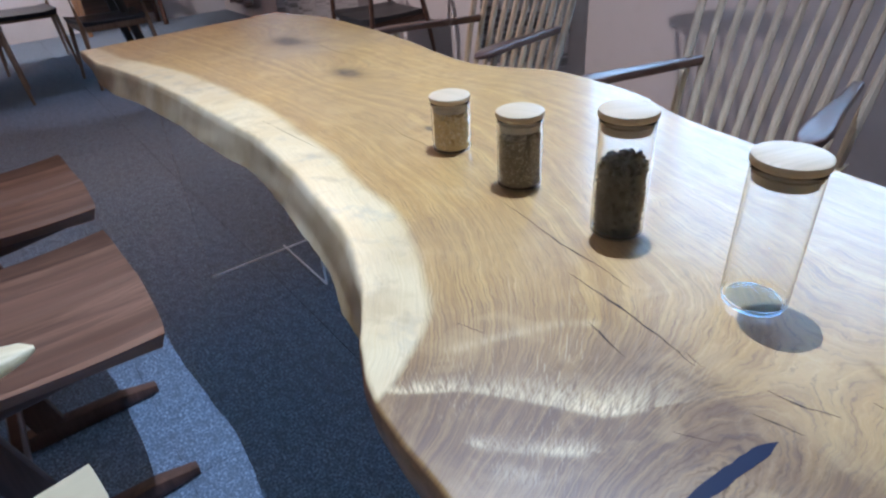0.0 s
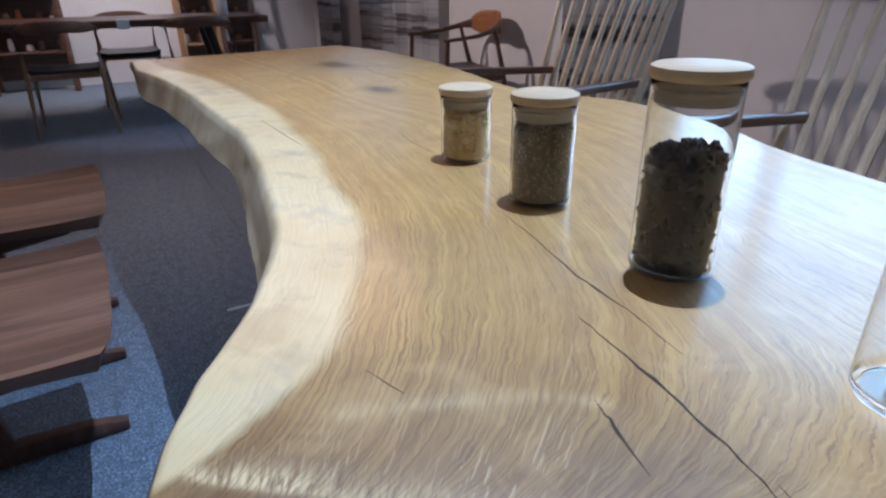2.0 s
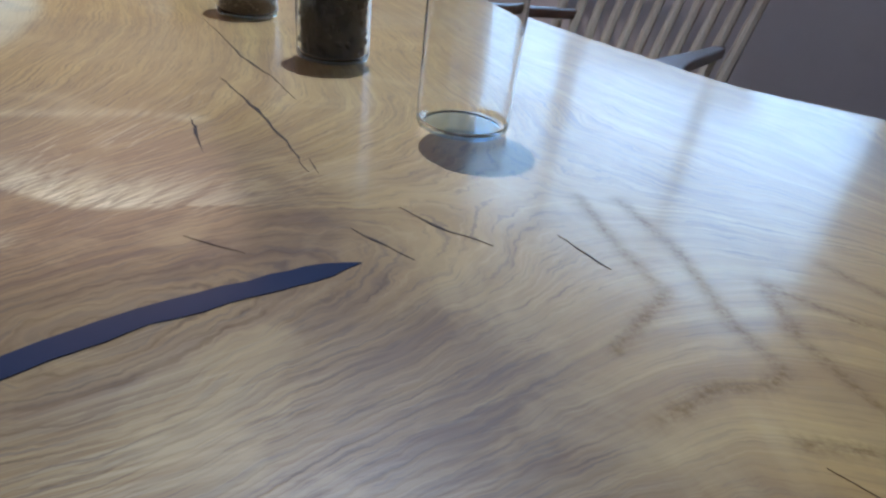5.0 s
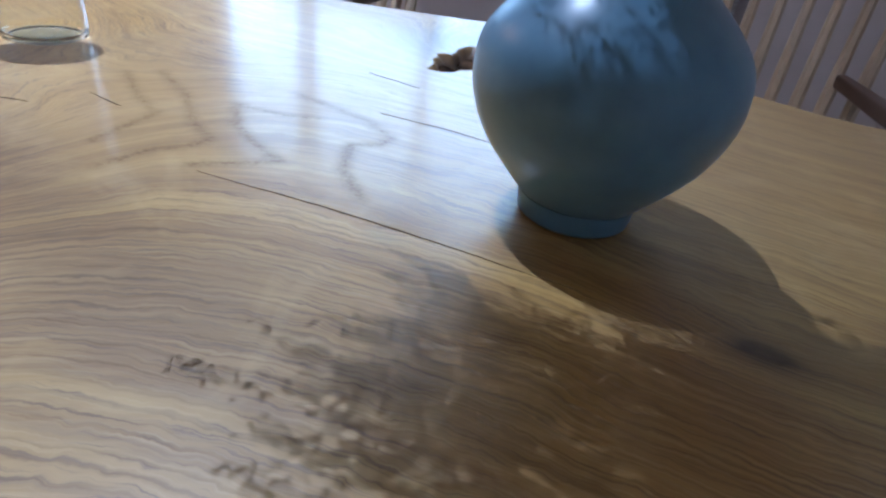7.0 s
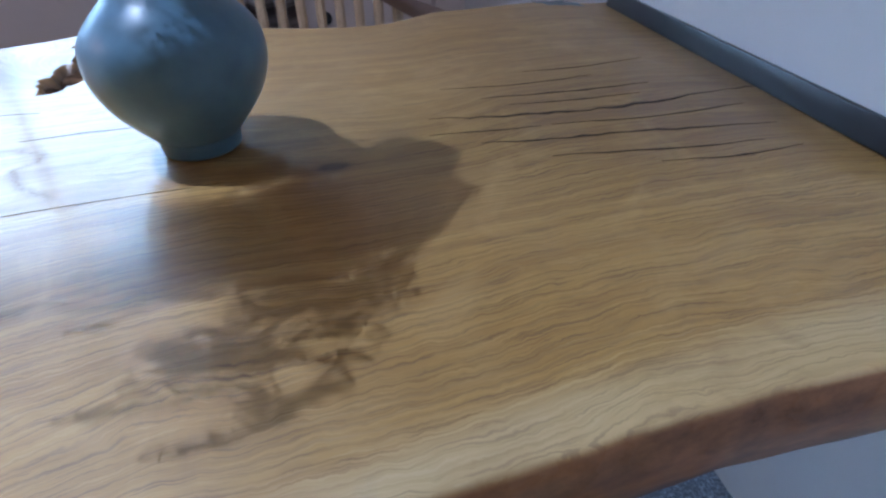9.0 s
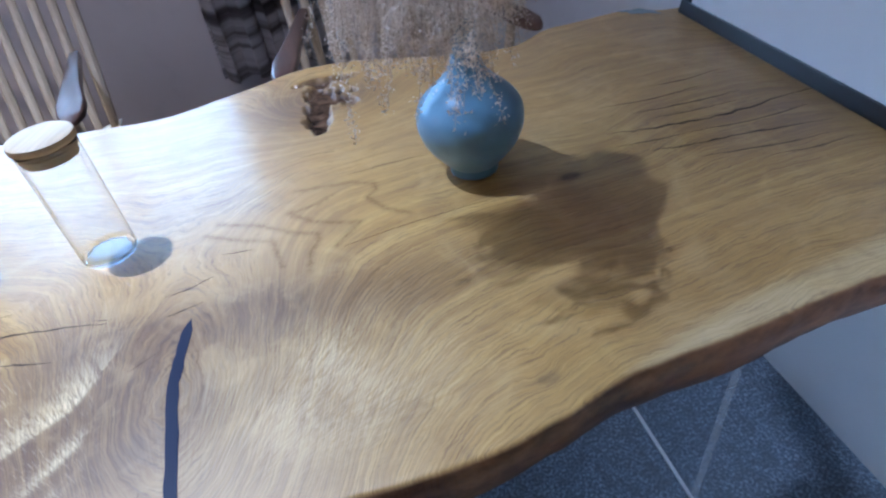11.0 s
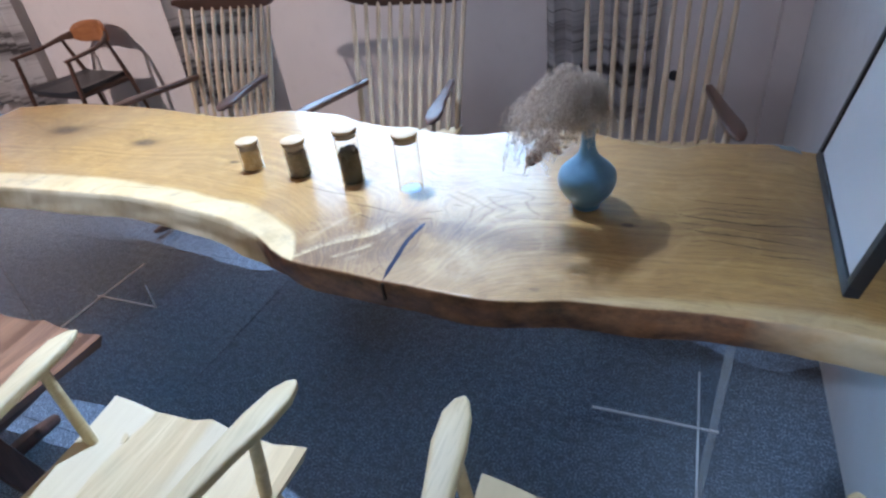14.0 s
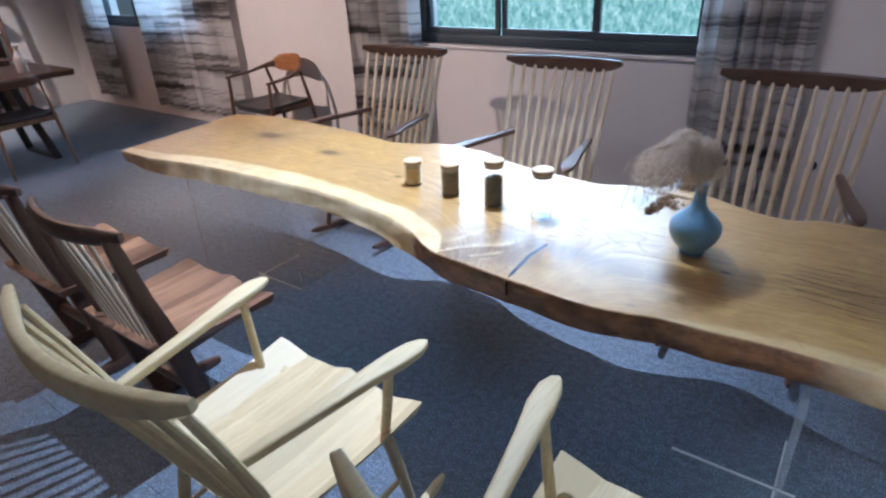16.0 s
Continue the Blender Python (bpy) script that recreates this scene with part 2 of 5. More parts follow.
def wood(name, light, dark, rough=0.4, axis=1, scale=1.0, boards=0.0):
    """Planed wood with grain along one local axis; boards: width of glued strips across x."""
    m = mat(name, rough=rough)
    n = Net(m)
    st = [1.0, 1.0, 1.0]
    st[axis] = 0.07
    stretch = tuple(v * scale for v in st)
    v = n.coords(stretch)
    a = n.noise(v, 26.0, 4.0, 0.55, distort=0.7)
    b = n.noise(v, 160.0, 3.0, 0.6)
    col = n.mix(n.ramp(a, [(0.34, 0.0), (0.66, 1.0)]), dark, light)
    col = n.mix(n.ramp(b, [(0.36, 0.28), (0.5, 0.0)]), col, tuple(c * 0.65 for c in dark))
    if boards:
        sep = n.node("SeparateXYZ")
        n.link(n.coords(), sep.inputs[0])
        idx = n.math("FLOOR", n.math("DIVIDE", n.math("ADD", sep.outputs[0], 5.03), boards))
        col = n.mix(n.math("MULTIPLY", n.math("MODULO", idx, 2.0), 0.55), col, tuple(c * 0.85 for c in dark))
        col = n.mix(n.math("MULTIPLY", n.math("MODULO", idx, 3.0), 0.2), col, tuple(c * 1.15 for c in light))
    oi = n.t.nodes.new("ShaderNodeObjectInfo")
    col = n.mix(n.math("MULTIPLY", oi.outputs["Random"], 0.18), col, tuple(c * 0.7 for c in dark))
    n.base(col)
    n.rough(n.math("ADD", rough - 0.08, n.math("MULTIPLY", a, 0.16)))
    n.bump(b, 0.12, 0.0006)
    return m


def plaster(name, colour, rough=0.85):
    m = mat(name, colour, rough)
    n = Net(m)
    a = n.noise(n.coords(), 1.3, 4.0)
    b = n.noise(n.coords(), 14.0, 5.0)
    col = n.mix(n.ramp(a, [(0.35, 0.0), (0.7, 1.0)]), colour, tuple(c * 0.9 for c in colour))
    col = n.mix(n.ramp(b, [(0.55, 0.0), (0.75, 0.25)]), col, tuple(c * 0.8 for c in colour))
    n.base(col)
    n.bump(n.noise(n.coords(), 90.0, 4.0), 0.12, 0.001)
    return m


def carpet_mat():
    m = mat("carpet", rough=0.95)
    n = Net(m)
    geo = n.t.nodes.new("ShaderNodeNewGeometry")
    pos = geo.outputs["Position"]
    loop = n.noise(pos, 160.0, 3.0, 0.7)
    tuft = n.noise(pos, 34.0, 4.0, 0.65)
    wear = n.noise(pos, 2.2, 4.0, 0.6)
    col = n.ramp(loop, [(0.32, (0.034, 0.053, 0.082)), (0.5, (0.142, 0.192, 0.262)), (0.68, (0.43, 0.51, 0.62))])
    col = n.mix(n.ramp(tuft, [(0.38, 0.6), (0.56, 0.0)]), col, (0.075, 0.093, 0.125))
    col = n.mix(n.ramp(wear, [(0.4, 0.0), (0.7, 0.3)]), col, (0.16, 0.17, 0.185))
    oi = n.t.nodes.new("ShaderNodeObjectInfo")
    col = n.mix(n.math("MULTIPLY", oi.outputs["Random"], 0.2), col, (0.10, 0.115, 0.135))
    n.base(col)
    n.bump(n.math("ADD", loop, tuft), 0.7, 0.004)
    n.p.inputs["Sheen Weight"].default_value = 0.1
    return m


def glass_mat(name, colour=(1, 1, 1), ior=1.45, rough=0.0):
    m = mat(name, colour, rough)
    p = m.node_tree.nodes["Principled BSDF"]
    p.inputs["Transmission Weight"].default_value = 1.0
    p.inputs["IOR"].default_value = ior
    return m


def curtain_mat():
    m = mat("curtain_cloth", rough=0.9)
    n = Net(m)
    a = n.noise(n.coords((0.7, 0.2, 11.0)), 1.0, 4.0, 0.6, distort=0.1)
    b = n.noise(n.coords((1.3, 0.4, 40.0)), 1.0, 3.0, 0.6, distort=0.15)
    col = n.ramp(a, [(0.31, (0.12, 0.11, 0.115)), (0.39, (0.28, 0.265, 0.265)), (0.45, (0.64, 0.625, 0.62)), (0.53, (0.86, 0.85, 0.845))])
    col = n.mix(n.ramp(b, [(0.36, 0.7), (0.43, 0.0)]), col, (0.20, 0.185, 0.19))
    col = n.mix(n.ramp(b, [(0.58, 0.0), (0.68, 0.4)]), col, (0.80, 0.79, 0.785))
    n.base(col)
    n.bump(n.noise(n.coords(), 260.0, 2.0), 0.2, 0.001)
    tr = n.t.nodes.new("ShaderNodeBsdfTranslucent")
    n.link(col, tr.inputs["Color"])
    mx = n.t.nodes.new("ShaderNodeMixShader")
    mx.inputs[0].default_value = 0.52
    n.link(n.p.outputs[0], mx.inputs[1])
    n.link(tr.outputs[0], mx.inputs[2])
    n.link(mx.outputs[0], n.t.nodes["Material Output"].inputs["Surface"])
    return m


def backdrop_mat():
    """Leaves and sky far behind the windows."""
    m = bpy.data.materials.new("outdoors")
    m.use_nodes = True
    n = Net(m)
    v = n.coords()
    a = n.noise(v, 1.6, 6.0, 0.65, distort=0.6)
    b = n.noise(n.coords((1.3, 1.0, 0.8)), 7.0, 6.0, 0.68, distort=0.5)
    leaf = n.ramp(b, [(0.32, (0.08, 0.22, 0.19)), (0.5, (0.22, 0.44, 0.39)), (0.68, (0.50, 0.70, 0.63))])
    skyc = (0.57, 0.82, 1.0)
    sep = n.node("SeparateXYZ")
    n.link(v, sep.inputs[0])
    hgt = n.math("ADD", n.math("MULTIPLY", n.math("SUBTRACT", a, 0.5), 2.4), sep.outputs[2])
    up = n.ramp(n.math("MULTIPLY", hgt, 0.25), [(0.42, 0.0), (0.6, 1.0)])
    col = n.mix(up, leaf, skyc)
    em = n.t.nodes.new("ShaderNodeEmission")
    n.link(col, em.inputs["Color"])
    n.link(n.math("ADD", 1.0, n.math("MULTIPLY", up, 6.6)), em.inputs["Strength"])
    n.link(em.outputs[0], n.t.nodes["Material Output"].inputs["Surface"])
    return m


def speckle(name, dark, light, rough, scale=120.0, bump=0.2):
    m = mat(name, light, rough)
    n = Net(m)
    a = n.noise(n.coords(), scale, 4.0)
    b = n.noise(n.coords(), scale * 0.08, 3.0)
    col = n.mix(n.ramp(a, [(0.3, 0.0), (0.7, 1.0)]), dark, light)
    n.base(n.mix(n.ramp(b, [(0.4, 0.0), (0.7, 0.3)]), col, dark))
    if bump:
        n.bump(a, bump, 0.001)
    return m


def per_island(name, stops, rough):
    """Small loose bits, each with a tone of its own."""
    m = mat(name, rough=rough)
    n = Net(m)
    geo = n.t.nodes.new("ShaderNodeNewGeometry")
    n.base(n.ramp(geo.outputs["Random Per Island"], stops))
    return m


SLAB = slab_wood()
RESIN = mat("dark_resin", (0.028, 0.034, 0.06), 0.2)
CRACK = speckle("crack_dark", (0.02, 0.012, 0.008), (0.075, 0.042, 0.022), 0.8)
HAIR = speckle("hair_crack", (0.07, 0.04, 0.02), (0.16, 0.09, 0.04), 0.8)
MAPLE = wood("maple", (0.72, 0.61, 0.37), (0.61, 0.50, 0.28), 0.48)
MAPLE_SEAT = wood("maple_seat", (0.73, 0.63, 0.40), (0.58, 0.475, 0.27), 0.5, boards=0.135)
ASH = wood("ash_spindle", (0.62, 0.525, 0.39), (0.48, 0.39, 0.275), 0.45, axis=2)
WALNUT = wood("walnut", (0.095, 0.052, 0.037), (0.05, 0.027, 0.02), 0.36, axis=0)
WALNUT_ARM = wood("walnut_arm", (0.14, 0.075, 0.05), (0.07, 0.036, 0.025), 0.34)
WALNUT_POST = wood("walnut_post", (0.12, 0.06, 0.04), (0.055, 0.028, 0.019), 0.4, axis=2)
WALNUT_SEAT = wood("walnut_seat", (0.275, 0.155, 0.098), (0.068, 0.033, 0.02), 0.34, boards=0.105)
CHAIR_OAK = wood("chair_oak", (0.30, 0.19, 0.115), (0.19, 0.115, 0.068), 0.42, axis=2)
CHAIR_BACK = wood("chair_back", (0.19, 0.105, 0.07), (0.11, 0.06, 0.04), 0.38, axis=0)
TEAK = wood("teak_back", (0.46, 0.20, 0.075), (0.30, 0.115, 0.04), 0.35, axis=0)
DESK_WOOD = wood("desk_wood", (0.16, 0.085, 0.055), (0.075, 0.04, 0.027), 0.4)
SHELF_WOOD = wood("shelf_wood", (0.42, 0.24, 0.12), (0.26, 0.135, 0.065), 0.5, axis=2)
LEATHER = speckle("black_leather", (0.018, 0.018, 0.021), (0.04, 0.04, 0.046), 0.42, 300.0, 0.3)
STEEL = speckle("black_steel", (0.014, 0.014, 0.016), (0.03, 0.03, 0.033), 0.45, 200.0, 0.1)
WALL = plaster("wall_paint", (0.70, 0.655, 0.64))
WALL_R = plaster("end_wall_paint", (0.74, 0.76, 0.78))
CEIL = plaster("ceiling_paint", (0.72, 0.71, 0.69))
CARPET = carpet_mat()
FRAME = speckle("window_frame_paint", (0.035, 0.05, 0.065), (0.055, 0.075, 0.095), 0.4, 80.0, 0.05)
GLASS = glass_mat("clear_glass", (0.985, 0.992, 0.992), 1.36)
PANE = glass_mat("window_glass", (0.95, 0.99, 0.98), 1.1)
ACRYLIC = glass_mat("clear_acrylic", (0.985, 0.99, 0.995), 1.03)
an = Net(ACRYLIC)
clear, gloss, both = (an.t.nodes.new("ShaderNode" + k) for k in ("BsdfTransparent", "BsdfGlossy", "MixShader"))
clear.inputs["Color"].default_value = (0.98, 0.985, 0.99, 1)
gloss.inputs["Roughness"].default_value = 0.05
both.inputs[0].default_value = 0.02
an.link(clear.outputs[0], both.inputs[1])
an.link(gloss.outputs[0], both.inputs[2])
an.link(both.outputs[0], an.t.nodes["Material Output"].inputs["Surface"])
JAR_BASE = ACRYLIC.copy()
JAR_BASE.name = "jar_base_glass"
for node in JAR_BASE.node_tree.nodes:
    if node.type == "BSDF_TRANSPARENT":
        node.inputs["Color"].default_value = (0.80, 0.88, 0.95, 1)
    elif node.type == "MIX_SHADER":
        node.inputs[0].default_value = 0.05
# pale strip colour stands in for light caught in the polished plate edges
ACRYLIC_GLEAM = mat("acrylic_edge_gleam", (0.9, 0.93, 0.95), 0.3)
ACRYLIC_GLEAM.node_tree.nodes["Principled BSDF"].inputs["Transmission Weight"].default_value = 0.45
ACRYLIC_FROST = mat("acrylic_sawn_edge", (0.8, 0.85, 0.88), 0.45)
ACRYLIC_FROST.node_tree.nodes["Principled BSDF"].inputs["Alpha"].default_value = 0.13
CURTAIN = curtain_mat()
LID = wood("bamboo_lid", (0.60, 0.47, 0.30), (0.50, 0.37, 0.21), 0.5, axis=0)
SEAL = mat("silicone_seal", (0.55, 0.44, 0.30), 0.5)
GLAZE = speckle("blue_glaze", (0.125, 0.245, 0.36), (0.165, 0.32, 0.445), 0.3, 40.0, 0.02)
PAPER = mat("poster_paper", (0.80, 0.83, 0.88), 0.5)
pp = Net(PAPER)
crackle = pp.noise(pp.coords((1, 1, 1)), 9.0, 6.0, 0.7, distort=1.4)
height = pp.node("SeparateXYZ")
pp.link(pp.coords((1, 1, 1)), height.inputs[0])
printed = pp.math("MULTIPLY", pp.ramp(crackle, [(0.44, 0.0), (0.49, 0.7), (0.51, 0.7), (0.56, 0.0)]), pp.ramp(height.outputs[2], [(0.2, 0.0), (0.4, 1.0)]))
pp.base(pp.mix(printed, (0.80, 0.83, 0.88), (0.93, 0.93, 0.93)))
BLACK = mat("black_frame", (0.012, 0.014, 0.018), 0.35)
WHITE = speckle("white_ceramic", (0.66, 0.64, 0.6), (0.74, 0.72, 0.69), 0.35, 30.0, 0.0)
PLUME = per_island("dry_plume", [(0.0, (0.72, 0.62, 0.53)), (0.5, (0.84, 0.76, 0.67)), (1.0, (0.92, 0.86, 0.79))], 0.9)
pn = Net(PLUME)
thin_husk, husk = pn.t.nodes.new("ShaderNodeBsdfTranslucent"), pn.t.nodes.new("ShaderNodeMixShader")
thin_husk.inputs["Color"].default_value = (0.90, 0.82, 0.73, 1)
husk.inputs[0].default_value = 0.45
pn.link(pn.p.outputs[0], husk.inputs[1])
pn.link(thin_husk.outputs[0], husk.inputs[2])
pn.link(husk.outputs[0], pn.t.nodes["Material Output"].inputs["Surface"])
STALK = mat("dry_stalk", (0.52, 0.42, 0.32), 0.8)
BEANS = per_island("coffee_beans", [(0.0, (0.012, 0.011, 0.011)), (1.0, (0.05, 0.045, 0.044))], 0.65)
GRAINS = per_island("brown_grains", [(0.0, (0.09, 0.06, 0.035)), (0.5, (0.23, 0.17, 0.10)), (1.0, (0.42, 0.33, 0.21))], 0.6)
SUGAR = per_island("amber_lumps", [(0.0, (0.62, 0.40, 0.13)), (0.5, (0.76, 0.56, 0.24)), (1.0, (0.86, 0.71, 0.40))], 0.45)

# ---- mesh helpers ----


def mesh_of(name, bm, material, smooth=True):
    me = bpy.data.meshes.new(name)
    bmesh.ops.recalc_face_normals(bm, faces=bm.faces)
    bm.to_mesh(me)
    bm.free()
    me.materials.append(material)
    if smooth:
        for p in me.polygons:
            p.use_smooth = True
        me.set_sharp_from_angle(angle=radians(40))
    return me


def part(name, bm, material, parent=None, label="", smooth=True):
    ob = new(name, mesh_of(name, bm, material, smooth))
    ob.parent = parent
    if label:
        tagged(ob, label)
    return ob


def thing(name, at, turn=0.0, label="", category="", group="", kind=""):
    ob = new(name)
    ob.matrix_world = pose(*at, 0, 0, turn)
    return tagged(ob, label, category, group, kind)


def box(bm, lo, hi, bevel=0.0):
    c = [(a + b) / 2 for a, b in zip(lo, hi)]
    d = [b - a for a, b in zip(lo, hi)]
    r = bmesh.ops.create_cube(bm, size=1.0, matrix=Matrix.Translation(c) @ Matrix.Diagonal((*d, 1)))
    if bevel:
        es = list({e for v in r["verts"] for e in v.link_edges})
        bmesh.ops.bevel(bm, geom=es, offset=bevel, segments=2, affect="EDGES", profile=0.6)


def sweep(bm, pts, ws, hs=None, n=10, power=2.0, up=(0, 0, 1)):
    """A bar along pts with half widths ws and half heights hs; power over 2 squares its section."""
    pts = [Vector(p) for p in pts]
    k = len(pts)
    ws = ws if isinstance(ws, (list, tuple)) else [ws] * k
    hs = ws if hs is None else hs if isinstance(hs, (list, tuple)) else [hs] * k
    rings = []
    for i, p in enumerate(pts):
        t = (pts[min(i + 1, k - 1)] - pts[max(i - 1, 0)]).normalized()
        u = Vector(up)
        if abs(t.dot(u)) > 0.95:
            u = Vector((0, 1, 0))
        side = t.cross(u).normalized()
        u = side.cross(t).normalized()
        ring = []
        for j in range(n):
            a = 2 * math.pi * (j + 0.5) / n
            c, s = math.cos(a), math.sin(a)
            c = math.copysign(abs(c) ** (2 / power), c)
            s = math.copysign(abs(s) ** (2 / power), s)
            ring.append(bm.verts.new(p + side * c * ws[i] + u * s * hs[i]))
        rings.append(ring)
    for a, b in zip(rings, rings[1:]):
        for j in range(n):
            bm.faces.new((a[j], a[(j + 1) % n], b[(j + 1) % n], b[j]))
    bm.faces.new(rings[0][::-1])
    bm.faces.new(rings[-1])


def lathe(bm, prof, n=48, close=True):
    """Turns a profile of (radius, height) round the z axis."""
    rings = []
    for r, z in prof:
        if r < 1e-6:
            rings.append([bm.verts.new((0, 0, z))])
        else:
            rings.append([bm.verts.new((r * math.cos(2 * math.pi * j / n), r * math.sin(2 * math.pi * j / n), z)) for j in range(n)])
    for a, b in zip(rings, rings[1:]):
        for j in range(n):
            q = [a[j % len(a)], a[(j + 1) % len(a)], b[(j + 1) % len(b)], b[j % len(b)]]
            q = list(dict.fromkeys(q))
            if len(q) > 2:
                bm.faces.new(q)


def rounded(prof, k=5):
    """A smooth profile through the given points."""
    out = []
    for i in range(len(prof) - 1):
        p0, p1, p2, p3 = (Vector(prof[max(0, min(len(prof) - 1, j))]) for j in (i - 1, i, i + 1, i + 2))
        for q in range(k):
            t = q / k
            v = 0.5 * (2 * p1 + (p2 - p0) * t + (2 * p0 - 5 * p1 + 4 * p2 - p3) * t * t + (3 * p1 - p0 - 3 * p2 + p3) * t**3)
            out.append((max(0.0, v.x), v.y))
    return out + [prof[-1]]


def curve(a, b, c, k=8):
    """Points of a bow from a over b to c."""
    a, b, c = Vector(a), Vector(b), Vector(c)
    return [(1 - t) ** 2 * a + 2 * t * (1 - t) * (2 * b - (a + c) / 2) + t * t * c for t in (i / k for i in range(k + 1))]


def smooth_line(points, x):
    """Height of a smooth line through points at x (cosine-free cubic)."""
    xs = [p[0] for p in points]
    ys = [p[1] for p in points]
    i = max(0, min(len(xs) - 2, next((j for j in range(len(xs) - 1) if x <= xs[j + 1]), len(xs) - 2)))

    def slope(j):
        if j <= 0 or j >= len(xs) - 1:
            j = max(1, min(len(xs) - 2, j))
        return (ys[j + 1] - ys[j - 1]) / (xs[j + 1] - xs[j - 1])

    h = xs[i + 1] - xs[i]
    t = (x - xs[i]) / h
    a, b, m0, m1 = ys[i], ys[i + 1], slope(i) * h, slope(i + 1) * h
    return (2 * t**3 - 3 * t**2 + 1) * a + (t**3 - 2 * t**2 + t) * m0 + (-2 * t**3 + 3 * t**2) * b + (t**3 - t**2) * m1


# ---- the room ----
XL, XR, YB, YF, ZC = -7.45, 1.02, 2.16, -4.2, 2.85
WINDOWS = [(-2.1, -0.13, 0.91, 2.25), (-6.65, -4.6, 0.91, 2.25)]


def boxes(name, spans, material, label, category):
    bm = bmesh.new()
    for lo, hi in spans:
        box(bm, lo, hi)
    ob = new(name, mesh_of(name, bm, material, False))
    return tagged(ob, label, category, kind="structure")


(a0, a1, z0, z1), (b0, b1, _, _) = WINDOWS
T = YB + 0.24
boxes("wall_back", [((XL - 0.2, YB, 0), (b0, T, ZC)), ((b1, YB, 0), (a0, T, ZC)), ((a1, YB, 0), (XR + 0.2, T, ZC)),
                    ((b0, YB, 0), (b1, T, z0)), ((b0, YB, z1), (b1, T, ZC)), ((a0, YB, 0), (a1, T, z0)), ((a0, YB, z1), (a1, T, ZC))],
      WALL, "warm off-white painted plaster wall with two windows", "wall")
boxes("wall_end", [((XR, YF, 0), (XR + 0.2, YB, ZC))], WALL_R, "smooth white painted end wall beside the slab", "wall")
boxes("wall_far", [((XL - 0.2, YF, 0), (XL, YB, ZC))], WALL, "off-white plaster wall behind the desk", "wall")
boxes("wall_front", [((XL - 0.2, YF - 0.2, 0), (XR + 0.2, YF, ZC))], WALL, "plain off-white plaster wall", "wall")
boxes("pilaster_trim", [((0.90, YB - 0.10, 0.004), (XR - 0.003, YB - 0.003, ZC - 0.004))], WALL, "narrow boxed pipe in the corner, painted like the wall", "pilaster")
boxes("ceiling", [((XL - 0.2, YF - 0.2, ZC), (XR + 0.2, T, ZC + 0.15))], CEIL, "plain off-white ceiling", "ceiling")
floor = boxes("floor", [((XL - 0.2, YF - 0.2, -0.2), (XR + 0.2, T, -0.008))], CARPET, "floor laid with blue-grey carpet tiles", "floor")
ground = boxes("ground", [((-60, T, -0.6), (60, 80, -0.5))], speckle("soil", (0.05, 0.06, 0.03), (0.1, 0.1, 0.06), 0.95, 5.0), "dark planted ground outside the windows", "ground")

bm = bmesh.new()
box(bm, (-16, 8.0, -0.5), (9, 8.05, 7.5))
tagged(new("backdrop", mesh_of("backdrop", bm, backdrop_mat(), False)), "blurred green trees and pale sky outside", "backdrop", kind="structure")


def window(name, x0, x1, zl, zh, mullions):
    w = thing(name, ((x0 + x1) / 2, YB + 0.08, zl), 0, "dark grey aluminium sliding window with clear panes", "window", kind="structure")
    ox = (x0 + x1) / 2
    X0, X1, H = x0 - ox + 0.002, x1 - ox - 0.002, zh - zl - 0.002
    d = 0.05
    for lo, hi, nm in (((X0, -d, 0.002), (X1, d, 0.062), "frame_bottom"), ((X0, -d, H - 0.06), (X1, d, H), "frame_top"),
                       ((X0, -d, 0.062), (X0 + 0.05, d, H - 0.06), "frame_side"), ((X1 - 0.05, -d, 0.062), (X1, d, H - 0.06), "frame_side")):
        bm = bmesh.new()
        box(bm, lo, hi, 0.004)
        part(nm, bm, FRAME, w)
    edges = [X0 + 0.05] + [m - ox for m in mullions] + [X1 - 0.05]
    for i, (l, r) in enumerate(zip(edges, edges[1:])):
        y = 0.018 if i % 2 else -0.018
        for lo, hi, nm in (((l, y - 0.015, 0.062), (r, y + 0.015, 0.105), "sash_rail"), ((l, y - 0.015, H - 0.10), (r, y + 0.015, H - 0.06), "sash_rail"),
                           ((l, y - 0.015, 0.105), (l + 0.03, y + 0.015, H - 0.10), "sash_stile"), ((r - 0.03, y - 0.015, 0.105), (r, y + 0.015, H - 0.10), "sash_stile")):
            bm = bmesh.new()
            box(bm, lo, hi, 0.003)
            part(nm, bm, FRAME, w)
        bm = bmesh.new()
        box(bm, (l + 0.03, y - 0.002, 0.105), (r - 0.03, y + 0.002, H - 0.10))
        p = part("pane", bm, PANE, w, "", False)
        p.visible_shadow = False
    bm = bmesh.new()
    box(bm, (X0 - 0.0, -0.105, -0.022), (X1, -0.052, 0.0), 0.004)
    part("sill", bm, WALL, w, "white painted inner sill")
    return w


window("window_1", *WINDOWS[0], (-1.46, -0.80))
window("window_2", *WINDOWS[1], (-5.95, -5.3))


